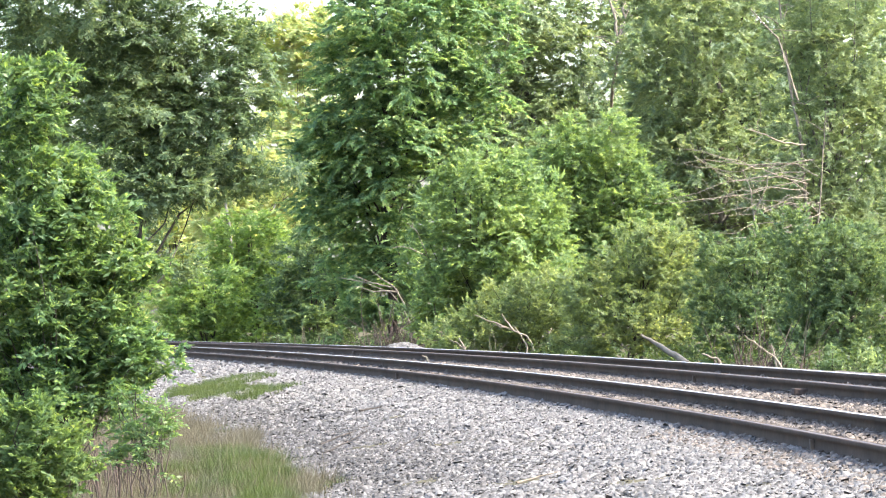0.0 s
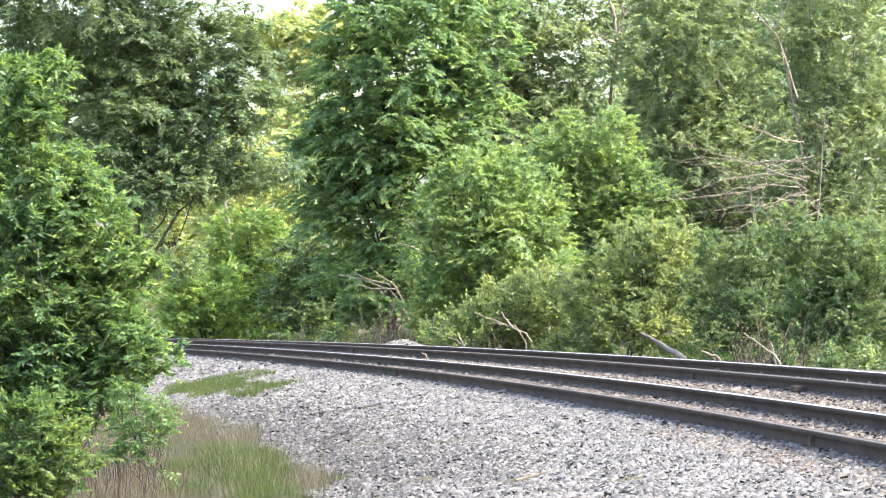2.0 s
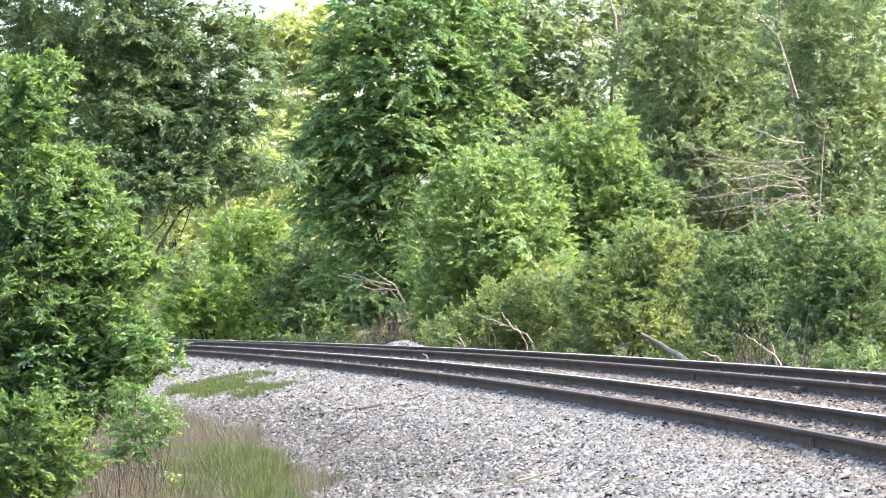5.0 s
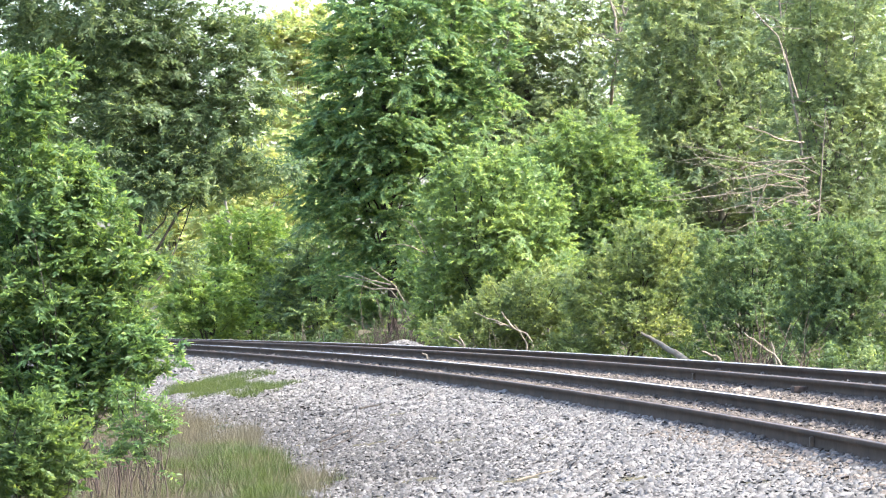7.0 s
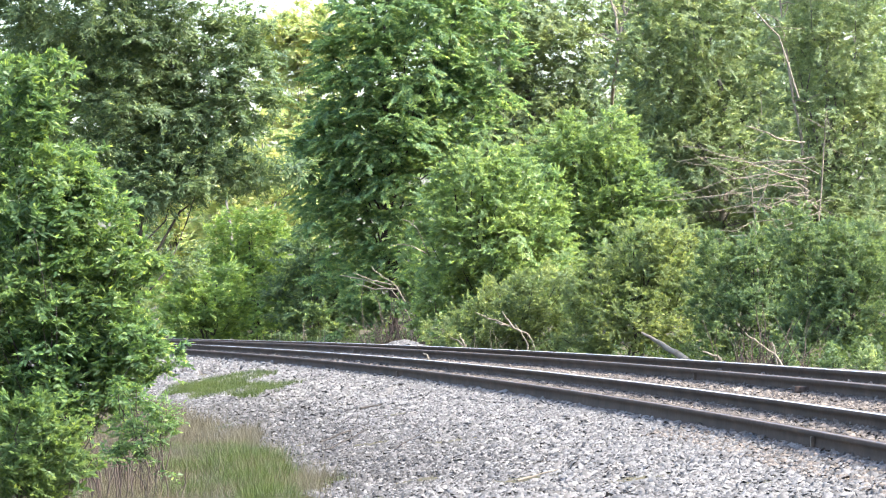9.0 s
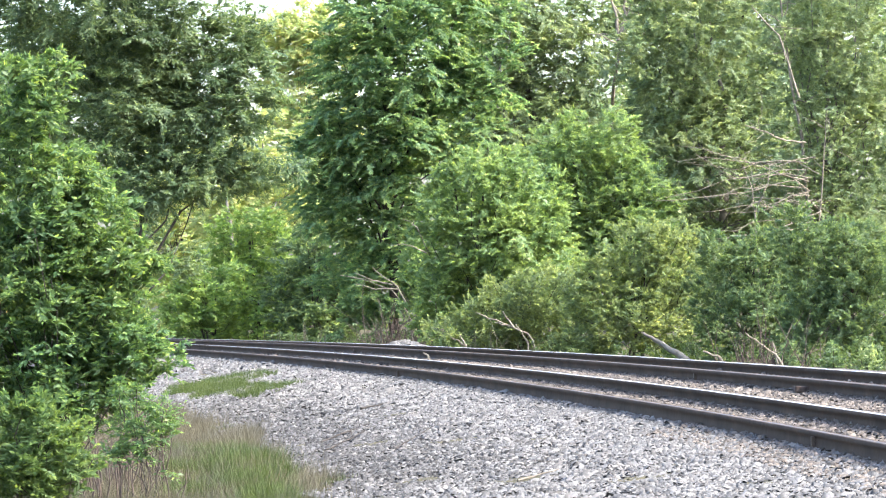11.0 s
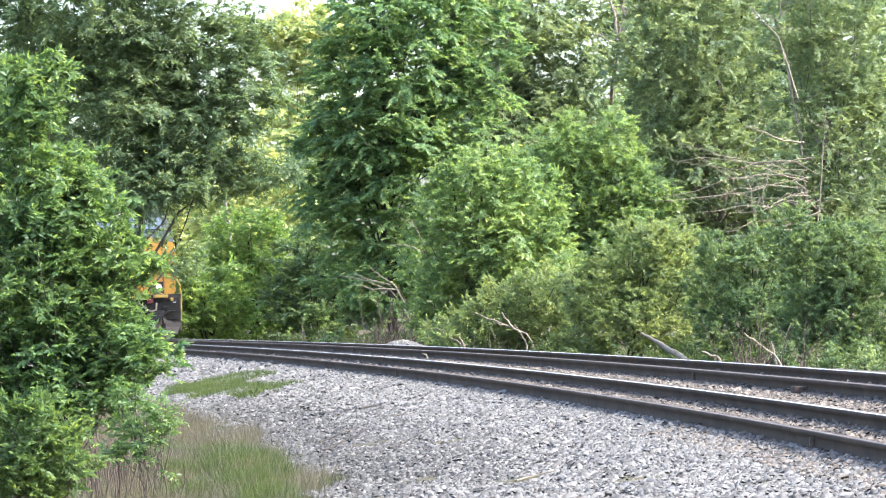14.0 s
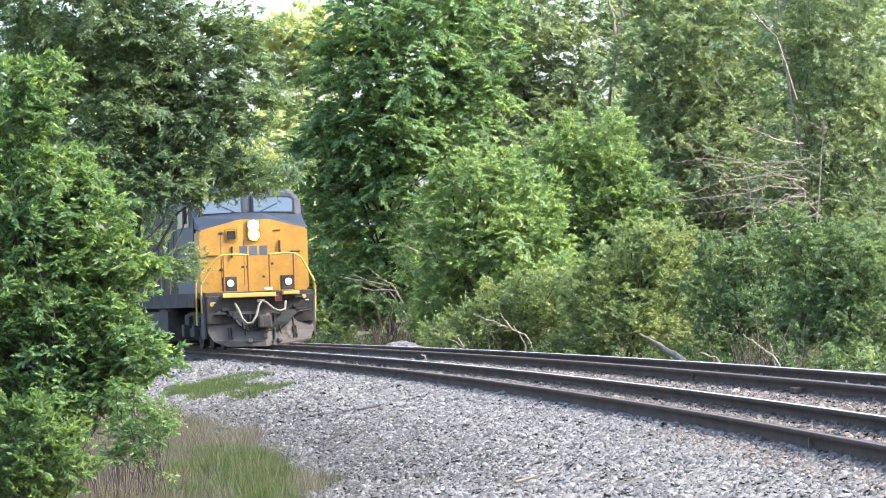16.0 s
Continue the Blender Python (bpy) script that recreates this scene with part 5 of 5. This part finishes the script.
    tubes("uncoupling_lever", [rod([(1.4, -0.6, 1.0), (0.6, -0.5, 0.98), (0.2, -0.3, 0.98), (-0.2, -0.3, 0.98), (-0.6, -0.5, 0.95), (-1.4, -0.6, 1.05)], 0.02)], M_FRAME, th)
    hose = [(0.73, -0.66, 1.28), (0.68, -0.55, 1.1), (0.6, -0.45, 0.85), (0.48, -0.42, 0.72), (0.33, -0.42, 0.74), (0.2, -0.45, 0.95), (0.1, -0.5, 1.22), (0.0, -0.5, 1.33), (-0.12, -0.5, 1.28),
            (-0.28, -0.48, 1.1), (-0.45, -0.48, 1.03), (-0.6, -0.5, 1.08), (-0.68, -0.6, 1.3)]
    hose = [(x, y + 0.2 * min(1.0, max(0.0, (1.3 - z) / 0.2)), z) for x, y, z in hose]
    tubes("air_hose", [rod(hose, 0.033)], M_HOSE, th, "cream jumper cable looped across the pilot", 8)
    tubes("brake_hose", [rod([(-0.28, -0.55, 0.8), (-0.3, -0.3, 0.5), (-0.25, -0.15, 0.25), (-0.2, -0.1, 0.2)], 0.03)], M_RUBBER, th)
    bp("red_box", M_RED, -0.58, -0.38, -0.75, -0.62, 1.3, 1.46, label="faded red receptacle cover")
    bp("pilot_plate", M_WHITE, -0.12, 0.1, -0.72, -0.66, 1.3, 1.37)
    bp("pilot_plate", M_WHITE, -0.35, -0.12, -0.8, -0.72, 1.62, 1.7)
    for x0, z0 in ((1.36, 1.27), (-1.22, 1.42)):
        part("reflector", disc_y(bmesh.new(), -0.74, -0.70, x0, z0, 0.06), M_RAILY, th, "round yellow reflector")
    # ditch lights
    for s in (-1, 1):
        dl = bp("ditch_light", M_FRAME, s * 0.81 - 0.19, s * 0.81 + 0.19, -1.05, -0.78, 1.62, 2.02, bevel=0.025, label="black ditch light housing")
        part("lens", disc_y(bmesh.new(), -0.79, -0.755, s * 0.81, 1.84, 0.095), M_DITCH, dl, "lit round lens")
    # front handrails and stanchions
    for s in (-1, 1):
        tubes("handrail", [rod([(s * 0.28, -0.8, 2.6), (s * 0.7, -0.8, 2.63), (s * 1.02, -0.8, 2.61), (s * 1.2, -0.85, 2.5), (s * 1.58, -1.0, 1.85), (s * 1.6, -1.0, 1.7), (s * 1.58, -1.0, 1.05),
                                (s * 1.45, -0.9, 0.98), (s * 1.2, -0.75, 0.95)], 0.026)], M_RAILY, th, "yellow painted front handrail", 7)
        tubes("handrail", [rod([(s * 1.66, -1.5, 0.7), (s * 1.66, -1.5, 1.85), (s * 1.62, -1.45, 2.0)], 0.024)], M_RAILY, th, "", 7)
        for x0 in (0.3, 0.98):
            tubes("stanchion", [rod([(s * x0, -0.8, 1.58), (s * x0, -0.8, 2.61)], 0.032)], M_BROWN, th, "rust brown stanchion", 6)
    # hood, radiator, walkway
    bm = bmesh.new()
    loft(bm, [[(-0.95, y, 1.6), (0.95, y, 1.6), (0.95, y, 4.05), (0.6, y, 4.35), (-0.6, y, 4.35), (-0.95, y, 4.05)] for y in (-5.3, -21.2)])
    hood = part("hood", bm, M_HOOD, th, "grimy dark grey-blue engine hood")
    for s in (-1, 1):
        for k in range(11):
            y0 = -5.7 - 1.02 * k
            bp("hood_door", M_HOOD, *sorted((s * 0.952, s * 0.975)), y0 - 0.94, y0, 1.75, 3.5, bevel=0.01, parent=hood)
        bm = bmesh.new()
        loft(bm, [[(s * 0.9, y, 3.3), (s * 1.5, y, 3.7), (s * 1.5, y, 4.4), (s * 0.5, y, 4.5)] for y in (-16.6, -20.6)])
        part("radiator_wing", bm, M_HOOD, th)
        tubes("side_handrail", [rod([(s * 1.5, -5.5, 2.6), (s * 1.5, -20.8, 2.6)], 0.02)] +
              [rod([(s * 1.5, -5.5 - 1.7 * k, 1.55), (s * 1.5, -5.5 - 1.7 * k, 2.6)], 0.018) for k in range(10)], M_RAILY, th)
        bp("side_sill", M_FRAME, *sorted((s * 1.4, s * 1.54)), -21.3, -2.6, 1.2, 1.6, bevel=0.02)
        tubes("air_tank", [[(s * 1.2, -8.0, 1.15, 0.02), (s * 1.2, -8.02, 1.15, 0.2), (s * 1.2, -10.2, 1.15, 0.2), (s * 1.2, -10.22, 1.15, 0.02)]], M_TRUCK, th, "", 14)
    bp("walkway", M_FRAME, -1.5, 1.5, -21.4, -2.5, 1.5, 1.6, bevel=0.01)
    bm = bmesh.new()
    loft(bm, [[(-1.45, y, 1.1), (1.45, y, 1.1), (1.45, y, 0.5), (1.1, y, 0.22), (-1.1, y, 0.22), (-1.45, y, 0.5)] for y in (-8.2, -13.6)])
    part("fuel_tank", bm, M_TRUCK, th, "dusty grey fuel tank")
    bp("centre_sill", M_FRAME, -0.5, 0.5, -21.6, -0.8, 0.95, 1.5)
    # roof fittings
    bm = bmesh.new()
    for k in range(3):
        loft(bm, [[(-0.2 + 0.12 * k + r * math.cos(t), y, 4.66 + r * math.sin(t)) for t in [i * math.pi / 5 for i in range(10)]] for y, r in ((-3.6, 0.02), (-3.2, 0.025), (-2.95 - 0.1 * k, 0.06))])
    box(bm, -0.25, 0.15, -3.5, -3.4, 4.52, 4.66)
    part("horn", bm, M_STEEL, th, "three-chime air horn")
    bp("antenna", M_WHITE, 0.2, 0.5, -3.4, -3.0, 4.52, 4.64, bevel=0.04)
    bp("air_conditioner", M_HOOD, -0.6, 0.6, -4.9, -3.9, 4.5, 4.75, bevel=0.05)
    build_truck(th, -4.2)
    build_truck(th, -17.4)
    return th


LOCO = build_loco()
SPEED = 11.7      # metres a second


def motions():
    rows = []
    for i in range(33):
        t = 0.5 * i
        s = 74.0 + SPEED * (16 - t)
        p, q = line(s, 0, 0), line(s + 18, 0, 0)
        a = math.degrees(math.atan2(p[0] - q[0], q[1] - p[1]))
        rows.append((t, pose(float(p[0]), float(p[1]), float(p[2]) - 0.1, 0, 0, 180 + a)))
    walk(LOCO, rows)
    turn = -SPEED / 0.53 * 2 / FPS
    for ws, y in WHEELSETS:
        walk(ws, [(2 * i / FPS, pose(0, y, 0.53, math.degrees(turn * i), 0, 0)) for i in range(241)])
    # a light breeze in the two nearest crowns
    for plant_ob, size, beat in ((OVER, 0.10, 2.3), (NEAR, 0.14, 1.7)):
        crown = [c for c in plant_ob.children if c.name.startswith("crown")][0]
        walk(crown, [(0.5 * i, pose(0, 0, 0, size * math.sin(beat * i), size * math.sin(0.6 * beat * i + 1), 0)) for i in range(33)])


motions()
